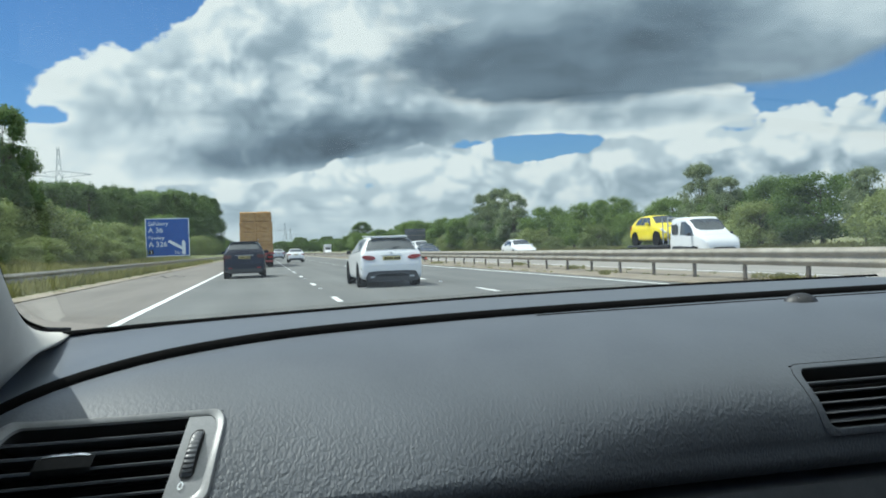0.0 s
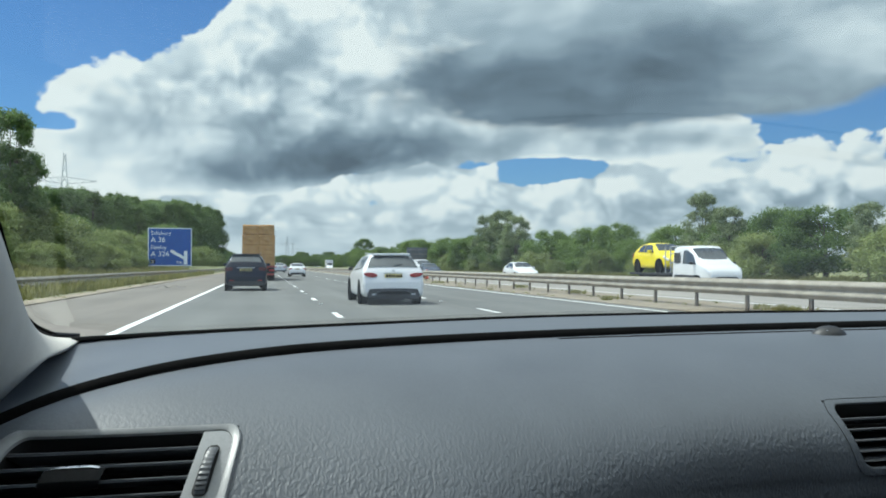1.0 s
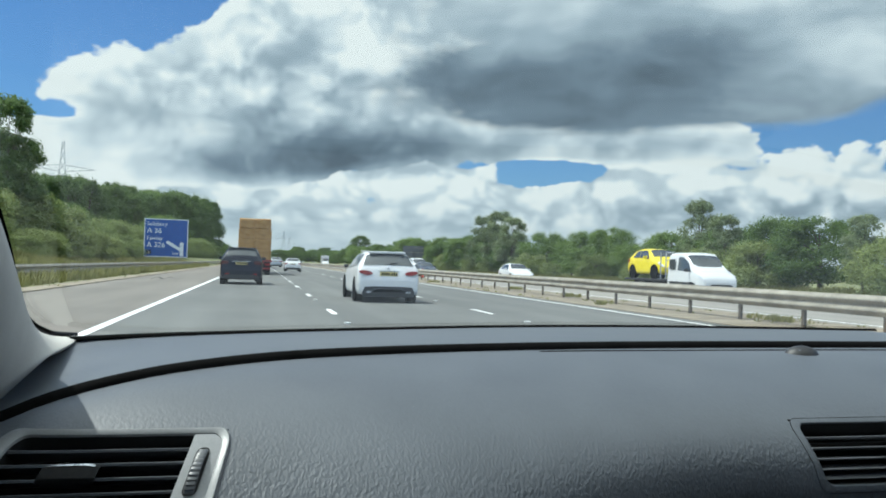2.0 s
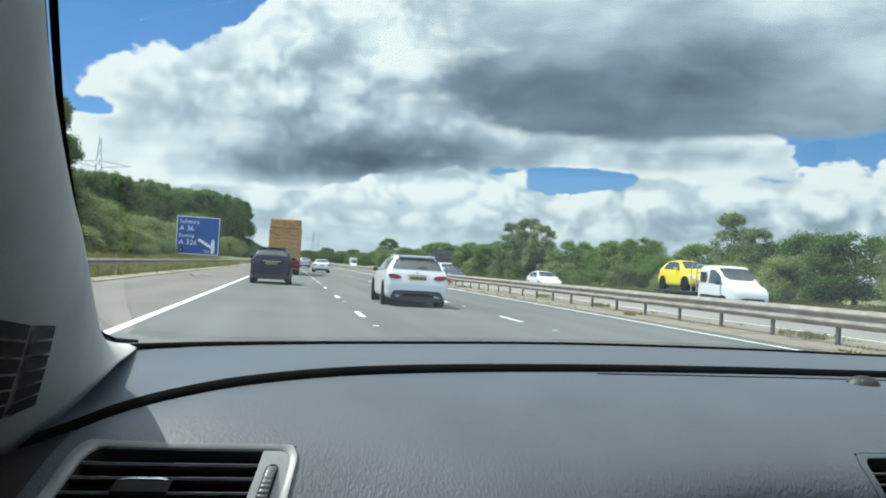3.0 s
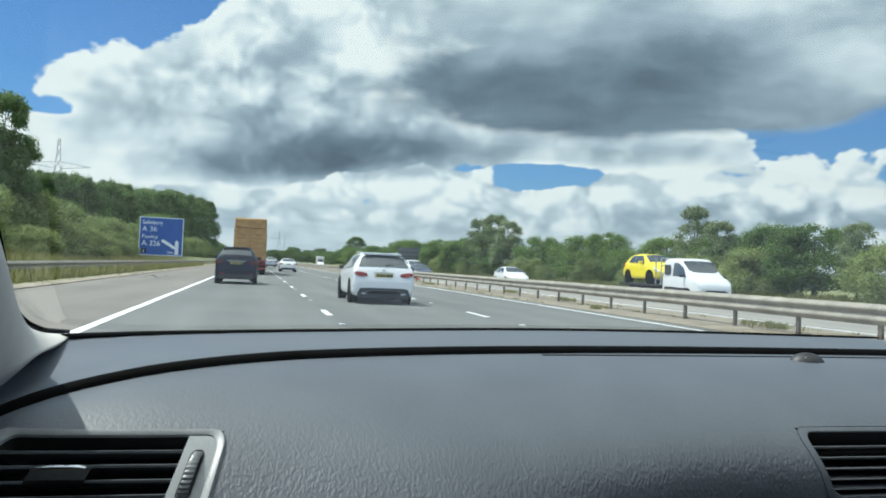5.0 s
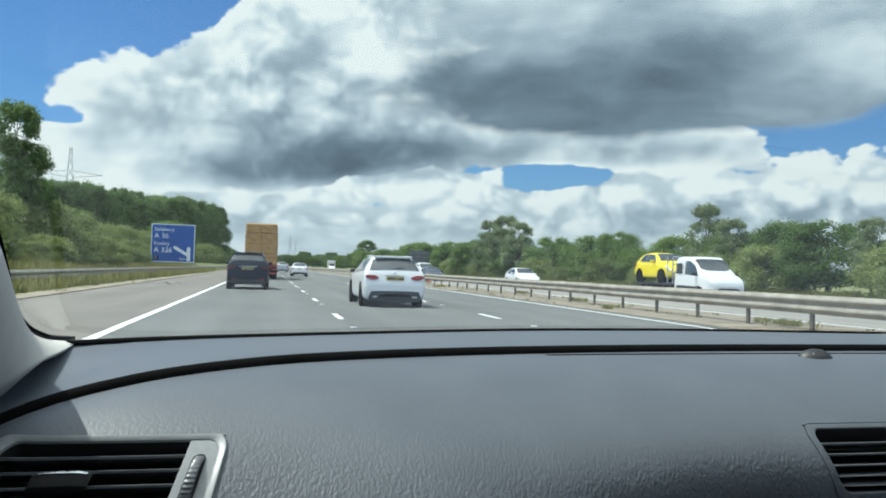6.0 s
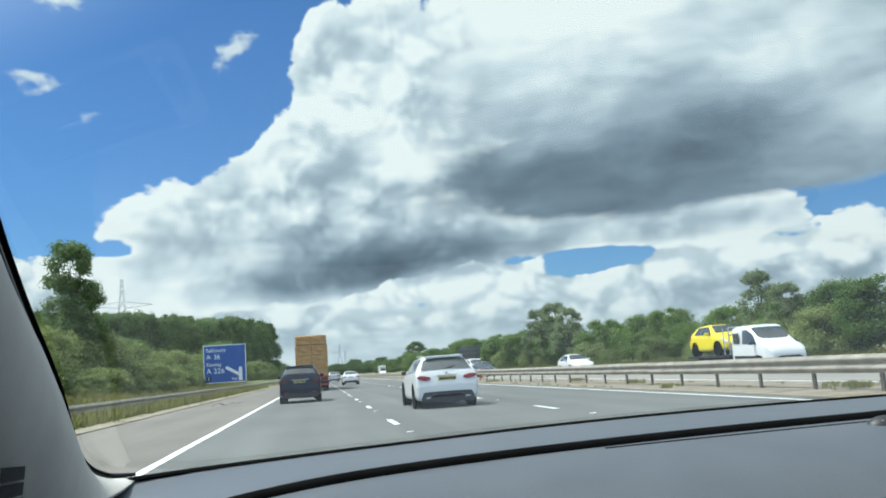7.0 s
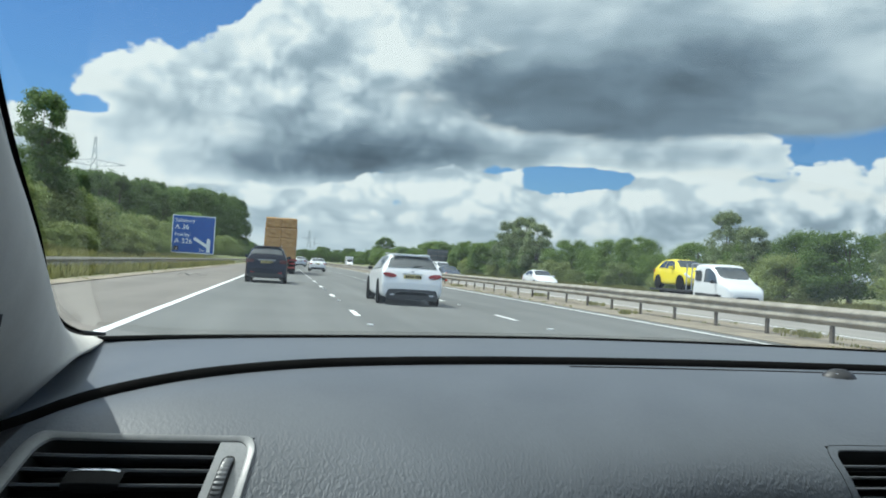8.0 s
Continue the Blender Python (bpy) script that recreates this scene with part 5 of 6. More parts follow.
def hay_lorry(x, y):
    """Flat trailer with a lorry in front of it, loaded with big straw bales."""
    root = tagged(empty("flatbed_lorry", pose(x, y, 0)), "dark red flatbed lorry loaded with straw bales", "lorry")
    one_box("deck", (-1.27, 0.0, 1.02), (1.27, 12.2, 1.16), RED, root, 0.01, "dark red trailer deck")
    for s in (-1, 1):
        one_box("chassis_beam", (s * 0.45 - 0.07, 0.1, 0.72), (s * 0.45 + 0.07, 12.0, 1.02), DARKTRIM, root, 0.01)
        one_box("tail_lamp", (s * 1.0 - 0.2, -0.05, 0.74), (s * 1.0 + 0.2, 0.0, 0.88), REDLENS, root, 0.012, "red tail lamp")
        one_box("mud_flap", (s * 1.0 - 0.24, 0.62, 0.25), (s * 1.0 + 0.24, 0.64, 0.95), BLACK, root, 0.004)
        for yy in (1.2, 2.5, 3.8, 13.1, 16.2):
            wheel(root, s * 1.02, yy, 0.50, 0.42, 8)
    one_box("under_run_bar", (-1.2, -0.02, 0.42), (1.2, 0.10, 0.56), RED, root, 0.012, "dark red under-run bar")
    one_box("bumper_post", (-0.55, 0.02, 0.5), (-0.45, 0.12, 1.02), DARKTRIM, root, 0.008)
    one_box("bumper_post", (0.45, 0.02, 0.5), (0.55, 0.12, 1.02), DARKTRIM, root, 0.008)
    plate(root, -0.06, 0.66, PLATE)
    one_box("cab", (-1.22, 13.2, 0.6), (1.22, 16.9, 3.4), RED, root, 0.12, "dark red cab")
    one_box("windscreen", (-1.10, 16.88, 1.9), (1.10, 16.925, 2.95), CARGLASS, root, 0.02)
    meshes = [bale_mesh(k) for k in range(5)]
    crest = [bale_mesh(5 + k, 0.39) for k in range(3)]
    rng = random.Random(4)
    for row in range(5):
        for col in (-1, 1):
            for lay in range(4):
                b = new("straw_bale", crest[rng.randrange(3)] if lay == 3 else meshes[rng.randrange(5)])
                turn = rng.uniform(-1.3, 1.3) + (180 if rng.random() < 0.5 else 0)
                squeeze = 0.93 if lay == 3 else 1.0
                b.matrix_basis = pose(x + col * 0.615 * squeeze + rng.uniform(-0.015, 0.015), y + 1.22 + row * 2.37 + rng.uniform(-0.05, 0.03), 1.16 + lay * 0.785, 0, 0, turn)
                tagged(b, "big square golden straw bale stacked on the trailer", "bale", "bales on the lorry")
    return root


def lorry_far(x, y):
    """A box lorry seen end-on far ahead."""
    root = tagged(empty("box_lorry", pose(x, y, 0)), "dark red box lorry far ahead on the road", "lorry")
    one_box("box_body", (-1.25, 0, 1.0), (1.25, 9.5, 3.9), RED, root, 0.04, "dark red box body")
    one_box("chassis_beam", (-0.9, 0.1, 0.6), (0.9, 11.0, 1.0), DARKTRIM, root, 0.02)
    one_box("cab", (-1.2, 9.7, 0.7), (1.2, 11.8, 3.2), WHITE, root, 0.12)
    for s in (-1, 1):
        for yy in (1.2, 2.5, 10.6):
            wheel(root, s * 1.0, yy, 0.5, 0.4, 8)
    return root


estate = estate_car()
estate.matrix_basis = pose(3.66, 23.1, 0)
estate.scale = (1.0, 1.0, 1.04)
suv = sport_utility()
suv.matrix_basis = pose(-0.80, 37.5, 0)
hay_lorry(-0.45, 64.0)
lorry_far(-0.4, 112.0)
hatch = generic_car("hatchback_car", "white hatchback car on the road ahead", WHITE, 4.1, 0.88, 1.46, 0.35)
hatch.matrix_basis = pose(3.45, 88.0, 0)
mpv = generic_car("people_carrier", "silver people carrier far ahead on the road", SILVER, 4.5, 0.92, 1.75, 0.9)
mpv.matrix_basis = pose(2.6, 142.0, 0)
copy_thing(mpv, pose(4.2, 196.0, 0))["label"] = "silver people carrier very far ahead"
copy_thing(hatch, pose(-0.2, 236.0, 0))["label"] = "white car very far ahead on the road"
# traffic coming the other way
van = panel_van("minibus", "white minibus with dark windows on the opposite carriageway", WHITE, 5.1, 0.95, 2.0, True)
van.matrix_basis = pose(20.0, 106.0, 0, 0, 0, 180)
# recovery truck: a crew cab with a flat deck behind it, and the yellow car that it carries
tow = panel_van("recovery_truck", "white crew-cab recovery truck carrying a yellow car", WHITE, 3.15, 0.93, 2.06, nose=0.60, lift=0.17)
tow["category"] = "truck"
for s in (-1, 1):
    one_box("crew_window", (s * 0.925 - 0.012, 0.28, 1.27), (s * 0.925 + 0.012, 0.80, 1.74), CARGLASS, tow, 0.01, "dark crew-cab window")
one_box("light_bar", (-0.7, 0.5, 1.975), (0.7, 0.75, 2.06), SILVER, tow, 0.02, "pale light bar on the cab roof")
one_box("deck", (-1.0, -4.3, 0.70), (1.0, -0.02, 0.80), DARKTRIM, tow, 0.02, "dark flat deck")
one_box("chassis_beam", (-0.5, -4.2, 0.45), (0.5, 0.0, 0.70), BLACK, tow, 0.02)
for s in (-1, 1):
    wheel(tow, s * 0.86, -2.7, 0.335, 0.24, 6)
    for k in range(2):
        bm = bmesh.new()
        tube(bm, (s * 0.9, -0.12 - 0.5 * k, 0.80), (s * 0.9, -0.12 - 0.5 * k, 2.05), 0.03, seg=8)
        part("headboard_post", bm, SILVER, tow)
for z in (1.3, 1.7, 2.05):
    bm = bmesh.new()
    tube(bm, (-0.9, -0.12, z), (0.9, -0.12, z), 0.025, seg=8)
    part("headboard_bar", bm, SILVER, tow)
tow.matrix_basis = pose(19.6, 34.8, 0, 0, 0, 180)
taxi = generic_car("hatchback_car", "bright yellow car carried on the recovery truck", YELLOW, 3.7, 0.84, 1.50, 0.6)
taxi.matrix_basis = pose(19.6, 39.2, 0.80, 0, 0, 180)
white_on = copy_thing(hatch, pose(19.4, 62.0, 0, 0, 0, 180))
white_on["label"] = "white hatchback car on the opposite carriageway"
grey_on = generic_car("saloon_car", "dark grey-blue car on the opposite carriageway", GREY_BLUE, 4.5, 0.89, 1.44, 0.2)
grey_on.matrix_basis = pose(16.2, 82.0, 0, 0, 0, 180)
truck = box_truck()
truck.matrix_basis = pose(23.2, 168.0, 0, 0, 0, 180)
copy_thing(truck, pose(20.0, 262.0, 0, 0, 0, 180))["label"] = "white box truck far off on the opposite carriageway"

# ---- signs, debris, cones, pylons ----
def direction_sign(x, y, z0, wide, high):
    """Blue motorway direction sign, white letters and border, on steel posts."""
    root = tagged(empty("direction_sign", pose(x, y, ground_z(x, y), 0, 0, 4)), "blue motorway direction sign with white lettering on steel posts", "road sign")
    z0 -= ground_z(x, y)
    for px in (-wide * 0.32, wide * 0.32):
        bm = bmesh.new()
        tube(bm, (px, 0.10, -0.2), (px, 0.10, z0 + high * 0.95), 0.075, seg=12)
        part("sign_post", bm, STEEL, root)
    one_box("board", (-wide / 2, -0.02, z0), (wide / 2, 0.025, z0 + high), SIGNBLUE, root, 0.012, "blue board")
    bm = bmesh.new()
    b = 0.085
    for lo, hi in (((-wide / 2, z0), (wide / 2, z0 + b)), ((-wide / 2, z0 + high - b), (wide / 2, z0 + high)), ((-wide / 2, z0 + b), (-wide / 2 + b, z0 + high - b)), ((wide / 2 - b, z0 + b), (wide / 2, z0 + high - b))):
        box(bm, (lo[0], -0.028, lo[1]), (hi[0], -0.0205, hi[1]))
    part("border", bm, SIGNWHITE, root)
    lx = -wide / 2 + 0.30
    letters("Salisbury", 0.62, SIGNWHITE, root, (lx, -0.026, z0 + high - 0.80))
    letters("A 36", 0.82, SIGNWHITE, root, (lx, -0.026, z0 + high - 1.62))
    letters("Fawley", 0.62, SIGNWHITE, root, (lx, -0.026, z0 + high - 2.42))
    letters("A 326", 0.82, SIGNWHITE, root, (lx, -0.026, z0 + high - 3.24))
    letters("1m", 0.55, SIGNWHITE, root, (wide / 2 - 1.72, -0.026, z0 + 0.25))
    one_box("number_box", (lx, -0.026, z0 + 0.28), (lx + 0.50, -0.022, z0 + 0.76), BLACK, root)
    letters("2", 0.45, SIGNWHITE, root, (lx + 0.13, -0.032, z0 + 0.36))
    bm = bmesh.new()
    for pts in (((wide / 2 - 0.86, 0.18), (wide / 2 - 0.46, 0.18), (wide / 2 - 0.46, 1.62), (wide / 2 - 0.66, 1.82), (wide / 2 - 0.86, 1.62)),
                ((wide / 2 - 0.862, 0.72), (wide / 2 - 0.862, 1.10), (wide / 2 - 2.10, 1.86), (wide / 2 - 2.36, 1.80), (wide / 2 - 2.32, 1.58))):
        a = [bm.verts.new((px, -0.027, z0 + pz)) for px, pz in pts]
        bm.faces.new(a)
    part("route_arrow", bm, SIGNWHITE, root, "white forked route arrow")
    return root


direction_sign(-10.57, 97.0, 1.15, 4.75, 4.35)


def sign_back(x, y):
    root = tagged(empty("direction_sign", pose(x, y, ground_z(x, y))), "grey back of a large road sign on posts", "road sign")
    one_box("board", (-2.1, -0.02, 0.9), (2.1, 0.02, 4.9), SIGNBACK, root, 0.012, "bare grey metal back")
    for px in (-1.3, 0.0, 1.3):
        one_box("sign_post", (px - 0.07, -0.2, -0.2), (px + 0.07, -0.06, 4.8), SIGNBACK, root, 0.01)
    for pz in (1.6, 2.6, 3.6, 4.5):
        one_box("stiffener", (-2.05, -0.06, pz - 0.04), (2.05, -0.02, pz + 0.04), STEEL, root, 0.005)
    return root


sign_back(29.6, 158.0)

# strip of shed tyre tread on the shoulder
bm = bmesh.new()
rng = random.Random(8)
prev = None
for k in range(15):
    a = [bm.verts.new((-0.75 + 0.105 * k, s * (0.20 + rng.uniform(-0.04, 0.04)) + 0.05 * math.sin(k * 0.9), 0.02 + 0.12 * abs(math.sin(k * 0.55)) + rng.uniform(0, 0.04))) for s in (-1, 1)]
    if prev:
        bm.faces.new((prev[0], prev[1], a[1], a[0]))
    prev = a
bmesh.ops.solidify(bm, geom=bm.faces[:], thickness=0.025)
bmesh.ops.translate(bm, vec=(-4.35, 41.0, 0.012), verts=bm.verts)
tagged(part("tyre_tread", bm, TYRE), "torn strip of black tyre tread on the shoulder", "tyre debris")


def cone(x, y):
    root = tagged(empty("traffic_cone", pose(x, y, 0.002)), "orange and white traffic cone on the opposite carriageway", "traffic cone", "traffic cones by the barrier")
    one_box("foot", (-0.21, -0.21, 0), (0.21, 0.21, 0.05), BLACK, root, 0.01)
    for z0, z1, m, name in ((0.05, 0.32, ORANGE, "lower_cone"), (0.32, 0.58, SIGNWHITE, "sleeve"), (0.58, 0.80, ORANGE, "tip")):
        bm = bmesh.new()
        tube(bm, (0, 0, z0), (0, 0, z1), 0.165 - 0.16 * z0, 0.165 - 0.16 * z1, 16)
        part(name, bm, m, root, "", True)
    return root


first = cone(14.0, 70.0)
for y in (83.0, 97.0, 112.0):
    copy_thing(first, pose(14.0, y, 0.002))


def pylon(x, y, high):
    """Lattice power pylon with a broad cross-arm and a narrow peak."""
    root = tagged(empty("power_pylon", pose(x, y, ground_z(x, y) - 0.3, 0, 0, 12)), "grey steel lattice power pylon beyond the trees", "pylon")
    bm = bmesh.new()
    h = high

    def half(z):
        return max(0.45, 3.2 * (1 - z / (h * 0.72)) + 0.9) if z < h * 0.72 else max(0.35, 0.95 * (1 - (z - h * 0.72) / (h * 0.36)))

    lev = [h * k / 11 for k in range(12)]
    for z0, z1 in zip(lev, lev[1:]):
        a, b = half(z0), half(z1)
        for sx, sy in ((-1, -1), (1, -1), (1, 1), (-1, 1)):
            tube(bm, (sx * a, sy * a, z0), (sx * b, sy * b, z1), 0.10, seg=4)
        for sx in (-1, 1):
            tube(bm, (-a, sx * a, z0), (b, sx * b, z1), 0.06, seg=4)
            tube(bm, (a, sx * a, z0), (-b, sx * b, z1), 0.06, seg=4)
            tube(bm, (sx * a, -a, z0), (sx * b, b, z1), 0.06, seg=4)
    part("mast", bm, PYLON, root)
    bm = bmesh.new()
    za = h * 0.76
    for s in (-1, 1):
        tube(bm, (s * 0.8, 0, za - 1.0), (s * 9.5, 0, za + 0.1), 0.09, seg=4)
        tube(bm, (s * 0.8, 0, za + 1.1), (s * 9.5, 0, za + 0.1), 0.09, seg=4)
        for k in range(4):
            xx = 0.8 + 2.0 * k
            tube(bm, (s * xx, 0, za - 1.0 + 0.12 * xx), (s * (xx + 1.4), 0, za + 1.1 - 0.115 * (xx + 1.4)), 0.05, seg=4)
    part("cross_arm", bm, PYLON, root)
    return root


pylon(-62.0, 275.0, 36.0)
pylon(24.0, 900.0, 34.0)
pylon(38.0, 1150.0, 34.0)

# ---- trees, hedges, grass ----
def leaf_mesh(name, rng, centres, count, size, material, droop=0.0):
    """Many small pointed leaves gathered in clumps: centres are (x, y, z, radius)."""
    c = np.array(centres)
    share = c[:, 3] ** 2 / (c[:, 3] ** 2).sum()
    pick = rng.choice(len(c), count, p=share)
    d = rng.normal(size=(count, 3))
    d /= np.linalg.norm(d, axis=1, keepdims=True)
    rad = np.abs(rng.normal(0.78, 0.28, (count, 1)))
    pos = c[pick, :3] + d * rad * c[pick, 3:4] * np.array([1.0, 1.0, 0.82])
    nrm = d + rng.normal(scale=0.55, size=(count, 3)) + np.array([0, 0, 0.45])
    nrm /= np.linalg.norm(nrm, axis=1, keepdims=True)
    side = np.cross(nrm, rng.normal(size=(count, 3)) + np.array([0, 0, droop]))
    side /= np.linalg.norm(side, axis=1, keepdims=True) + 1e-9
    along = np.cross(nrm, side)
    s = size * rng.uniform(0.6, 1.35, (count, 1))
    v = np.stack([pos - along * s * 0.6, pos + side * s * 0.36 + nrm * s * 0.08, pos + along * s * 0.7, pos - side * s * 0.36 + nrm * s * 0.08], 1).reshape(-1, 3)
    me = bpy.data.meshes.new(name)
    me.from_pydata(v.tolist(), [], np.arange(count * 4).reshape(-1, 4).tolist())
    me.materials.append(material)
    return me


def crown_clumps(rng, high, base, wide, n, shape):
    """Clump centres of a crown: shape is the half width at a height from 0 (crown foot) to 1 (tip)."""
    out = []
    for _ in range(n):
        h = rng.uniform(0.0, 1.0) ** 0.85
        r = wide * shape(h) * rng.uniform(0.45, 1.0)
        a = rng.uniform(0, 2 * math.pi)
        out.append((r * math.cos(a), r * math.sin(a), base + (high - base) * (0.08 + 0.86 * h), wide * rng.uniform(0.14, 0.36) * (1.1 - 0.4 * h)))
    return out


def tree(name, label, high, base, wide, clumps, leaves, size, material, seed, shape, trunk=0.22, category="tree", droop=0.0):
    """A tree or bush: a tapered trunk with limbs that reach into a crown of leaf clumps."""
    rng = np.random.default_rng(seed)
    root = tagged(empty(name), label, category)
    cl = crown_clumps(rng, high, base, wide, clumps, shape)
    bm = bmesh.new()
    pts = [Vector((0.0, 0.0, -0.3))]
    for k in range(1, 6):
        pts.append(Vector((rng.uniform(-0.05, 0.05) * high * 0.3, rng.uniform(-0.05, 0.05) * high * 0.3, high * 0.8 * k / 5)))
    for k, (a, b) in enumerate(zip(pts, pts[1:])):
        tube(bm, a, b, trunk * (1 - k / 5.6), trunk * (1 - (k + 1) / 5.6), 7)
    for x, y, z, r in cl[:: max(1, len(cl) // 14)]:
        k = min(4, max(1, int(z / (high * 0.8) * 5 * 0.7)))
        tube(bm, pts[k], (x * 0.85, y * 0.85, z - r * 0.3), trunk * 0.32, trunk * 0.06, 5)
    part("trunk", bm, BARK, root, "", True)
    ob = new("crown", leaf_mesh("crown", rng, cl, leaves, size, material, droop))
    ob.parent = root
    return root


def dome(h):
    return math.sqrt(max(0.0, 1 - (1.7 * h - 0.62) ** 2 / 1.25))


def spire(h):
    return 0.30 + 0.70 * math.sin(math.pi * min(1.0, 0.18 + 0.80 * h)) ** 0.8 * (1.05 - 0.45 * h)


oaks = [tree("broadleaf_tree", "broad green leafy tree beside the motorway", 8.0, 0.6, 3.6, 110, 26000, 0.17, LEAF_A, 10 + k, dome) for k in range(3)]
woods = [tree("woodland_tree", "tall dark green woodland tree", 17.0, 1.5, 4.2, 140, 24000, 0.27, LEAF_B, 20 + k, spire, 0.3) for k in range(3)]
willows = [tree("willow_tree", "pale feathery willow with thin upright twigs", 8.0, 0.8, 2.3, 80, 12000, 0.15, LEAF_C, 30 + k, spire, 0.14, droop=1.5) for k in range(2)]
bushes = [tree("hedge_bush", "dense green roadside bush", 3.6, 0.0, 2.6, 80, 16000, 0.125, LEAF_S, 40 + k, dome, 0.08, "bush") for k in range(3)]
poplars = [tree("roadside_tree", "tall dark-leaved tree with ragged upright limbs on the bank", 11.5, 1.8, 3.1, 80, 18000, 0.20, LEAF_B, 50, spire, 0.2)]
used = {}


def plant(kind, x, y, high, of, wide=1.0, turn=None):
    """Stand a tree of the given height at a place; the first of a model is the model itself."""
    fresh = [q for q in kind if q not in used]
    src = fresh[0] if fresh else kind[rng_p.randrange(len(kind))]
    s = high / of
    m = pose(x, y, ground_z(x, y) - 0.05, 0, 0, rng_p.uniform(0, 360) if turn is None else turn)
    if src not in used:
        used[src] = 1
        ob = src
    else:
        ob = copy_thing(src, m)
    ob.matrix_basis = m
    ob.scale = (s * wide, s * wide, s)
    return ob


rng_p = random.Random(21)
U = rng_p.uniform
# the bank on the shoulder's side: bushes, one tall tree, then the wood
for k in range(20):
    y = 26 + 5.2 * k + U(-1, 1)
    plant(bushes, -15.0 - U(0, 2.5) - 0.012 * y, y, U(2.6, 4.4), 3.6, U(0.95, 1.25))
    if k % 2:
        plant(oaks, -21.0 - U(0, 4), y + U(-2, 2), U(4.5, 6.5), 8.0, 1.0)
for k in range(16):
    y = 24 + 5.6 * k + U(-2, 2)
    plant(bushes, -12.4 - U(0, 1.6) - 0.01 * y, y, U(1.3, 2.5), 3.6, U(1.1, 1.7))
plant(poplars, -17.2, 61.0, 11.2, 11.5, 0.85, 40)
for k in range(11):
    y = 128 + 15 * k
    plant(bushes, -16.5 - U(0, 3), y + U(-4, 4), U(3.5, 6.0), 3.6, U(1.0, 1.2))
plant(oaks, -19.5, 172.0, 8.5, 8.0, 1.2)
plant(oaks, -21.0, 188.0, 9.5, 8.0, 1.2)
for k in range(22):
    t = k / 21
    y = 150 + 205 * t
    for r in range(3):
        plant(woods, -46 + 24 * t - r * 7.5 + U(-2, 2), y + U(-4, 4), (14.5 + 11.0 * t) * U(0.9, 1.06) + r * 1.0, 17.0, U(0.9, 1.15))
for k in range(9):
    plant(oaks, -62 - 4.5 * k + U(-2, 2), 142 + U(-12, 12), U(9, 12), 8.0, 1.1)
# hedgerow beyond the opposite carriageway
heights = {0: 3.4, 1: 3.7, 2: 4.6, 3: 4.9, 4: 4.4, 5: 3.6}
for k in range(30):
    y = 30 + 6.0 * k
    h = heights.get(k, U(3.2, 5.8) if k < 16 else U(4.5, 7.5))
    plant(oaks, 34.5 + U(-1.2, 2.5), y + U(-1.5, 1.5), h, 8.0, U(1.1, 1.5))
    if k % 5 not in (1, 4):
        plant(bushes, 31.4 + U(-0.6, 1.4), y + 3 + U(-2, 2), U(1.5, 3.4), 3.6, U(0.9, 1.3))
for x, y, h in ((33.0, 104.0, 8.0), (33.5, 112.0, 9.2), (34.0, 121.0, 9.0), (34.0, 58.0, 6.8), (33.0, 53.0, 5.4), (32.6, 38.5, 4.6), (36.5, 30.0, 5.0)):
    plant(willows, x, y, h, 8.0, U(0.9, 1.2))
# far hedges and woods along both sides, up to the horizon
for k in range(28):
    y = 215 + 19 * k
    plant(oaks, 36 + 0.018 * y + U(-3, 6), y, U(6, 9.5), 8.0, U(1.2, 1.6))
    if k > 7:
        plant(oaks, -22 - U(0, 8), y, U(7, 11), 8.0, U(1.2, 1.6))
for k in range(40):
    plant(woods, -150 + 14 * k + U(-5, 5), 900 + U(-70, 90), U(12, 19), 17.0, U(1.6, 2.2))
for k in range(30):
    plant(oaks, -55 + 7.5 * k + U(-2, 2), 660 + U(-25, 40), U(8, 13), 8.0, U(1.5, 2.1))
lone = plant(woods, 72.0, 600.0, 22.0, 17.0, 1.9)
lone["label"] = "lone round dark tree on the skyline"


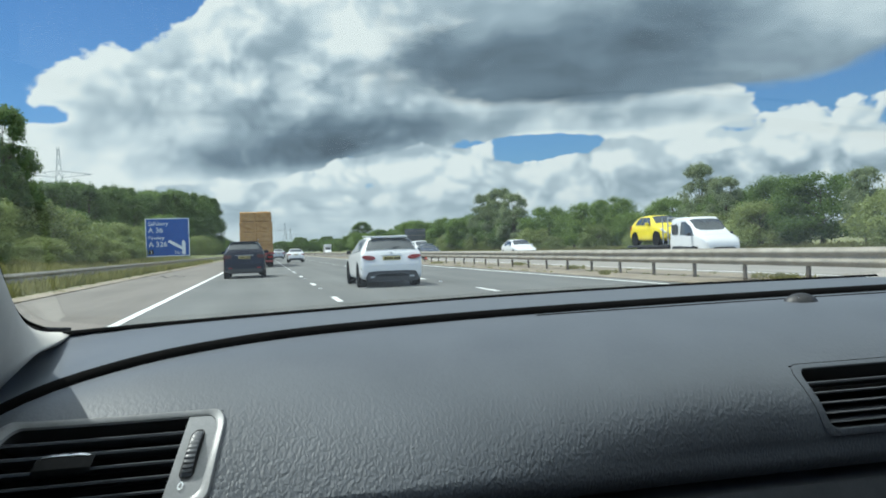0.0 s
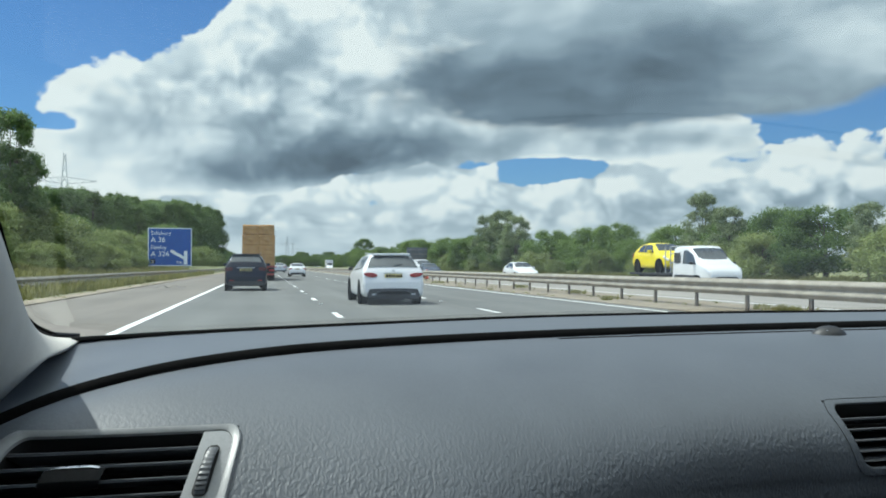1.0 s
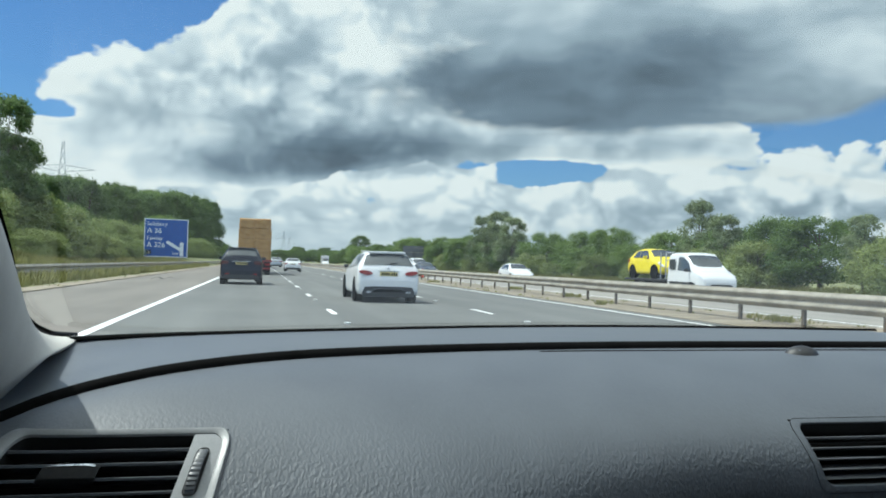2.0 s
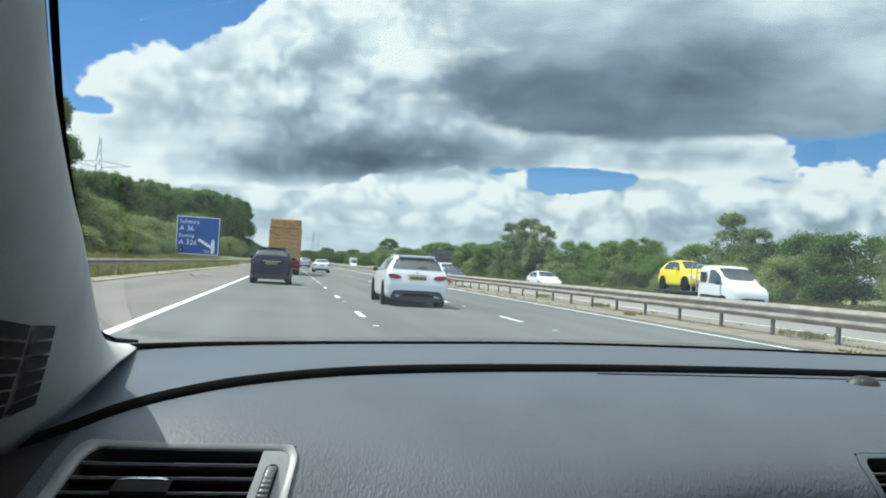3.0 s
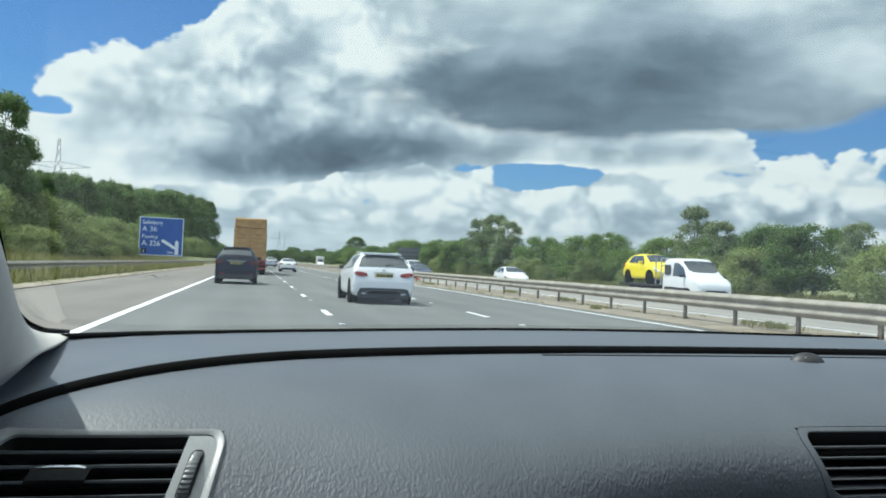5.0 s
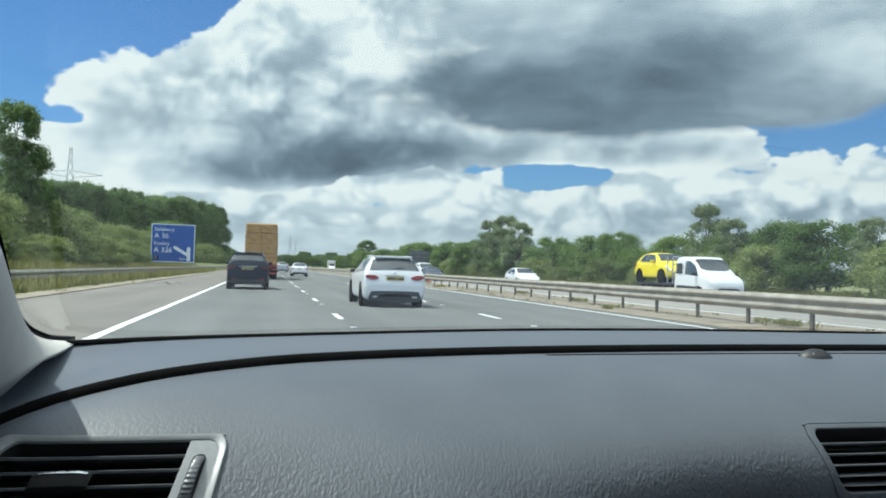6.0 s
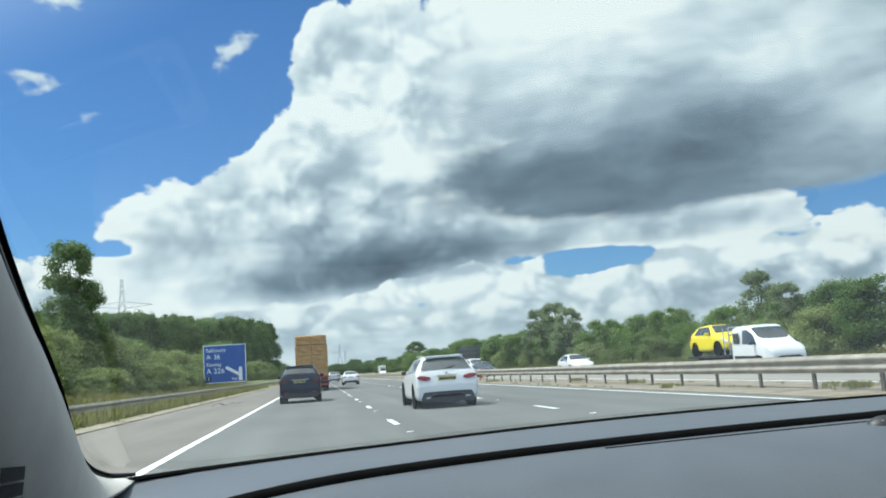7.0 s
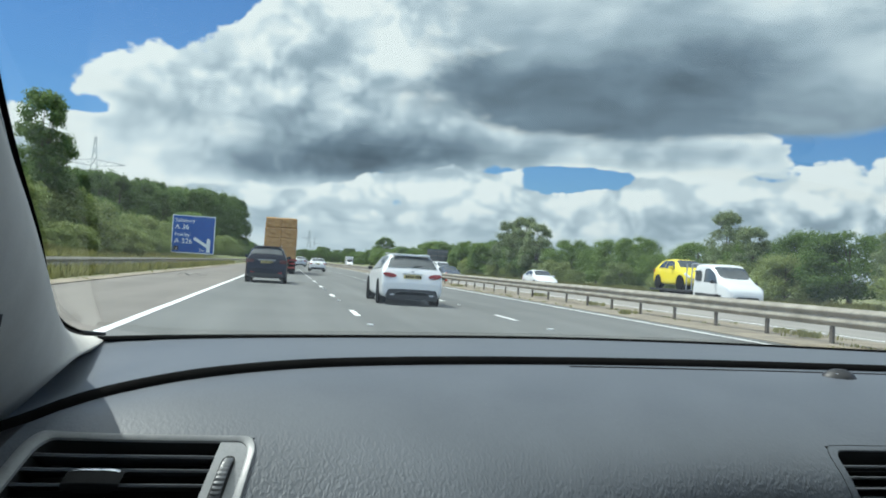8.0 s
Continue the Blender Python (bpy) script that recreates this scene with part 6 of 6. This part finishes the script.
def grass_patch(name, label, spots, tall, seed, blades=7, wide=0.02):
    """Long grass: tufts of bent blades, joined into one sheet of stuff."""
    r = np.random.default_rng(seed)
    n = len(spots)
    base = np.repeat(np.array(spots), blades, 0)
    m = len(base)
    a = r.uniform(0, 2 * np.pi, m)
    off = np.stack([np.cos(a), np.sin(a), np.zeros(m)], 1)
    h = (tall * r.uniform(0.5, 1.2, (m, 1)))
    foot_p = base + off * r.uniform(0.0, 0.14, (m, 1))
    lean_v = off * h * r.uniform(0.1, 0.5, (m, 1))
    side_v = np.stack([-np.sin(a), np.cos(a), np.zeros(m)], 1) * wide * r.uniform(0.7, 1.5, (m, 1))
    up = np.array([0, 0, 1.0]) * h
    v = np.stack([foot_p - side_v, foot_p + side_v, foot_p + lean_v * 0.4 + up * 0.6 + side_v * 0.8, foot_p + lean_v + up, foot_p + lean_v * 0.4 + up * 0.6 - side_v * 0.8], 1).reshape(-1, 3)
    me = bpy.data.meshes.new(name)
    me.from_pydata(v.tolist(), [], np.arange(m * 5).reshape(-1, 5).tolist())
    me.materials.append(GRASS)
    return tagged(new(name, me), label, "grass", kind="stuff")


rg = random.Random(3)
spots = []
for _ in range(9000):
    y = 16 + 120 * rg.random() ** 1.5
    x = -8.0 - 8.0 * rg.random()
    spots.append((x, y, ground_z(x, y) - 0.02))
grass_patch("long_grass", "tall dry grass on the roadside bank", spots, 0.55, 5)
spots = []
for _ in range(4200):
    y = 20 + 150 * rg.random() ** 1.4
    x = 28.8 + 3.0 * rg.random()
    spots.append((x, y, ground_z(x, y) - 0.02))
grass_patch("long_grass", "grass verge below the far hedgerow", spots, 0.5, 6, wide=0.03)
spots = []
for _ in range(600):
    y = 12 + 110 * rg.random() ** 1.3
    x = rg.choice((rg.uniform(10.25, 10.6), rg.uniform(11.5, 11.9), rg.uniform(12.9, 13.5), -6.9 + rg.uniform(-0.3, 0.3)))
    if noise.noise((x, y * 0.15, 3.0)) > 0.02:
        spots.append((x, y, 0.01))
grass_patch("weeds", "low weeds along the kerb edge and the central reserve", spots, 0.075, 7, 8, 0.010)
spots = []
for x, y, n in ((12.5, 17.6, 30), (10.9, 24.5, 10), (12.4, 31.0, 22), (12.9, 40.0, 26), (11.2, 52.0, 20), (12.4, 66.0, 26)):
    spots += [(x + rg.gauss(0, 0.16), y + rg.gauss(0, 0.45), 0.01) for _ in range(n)]
grass_patch("weeds", "green weed tufts growing on the sandy central reserve", spots, 0.15, 9, 14, 0.012)
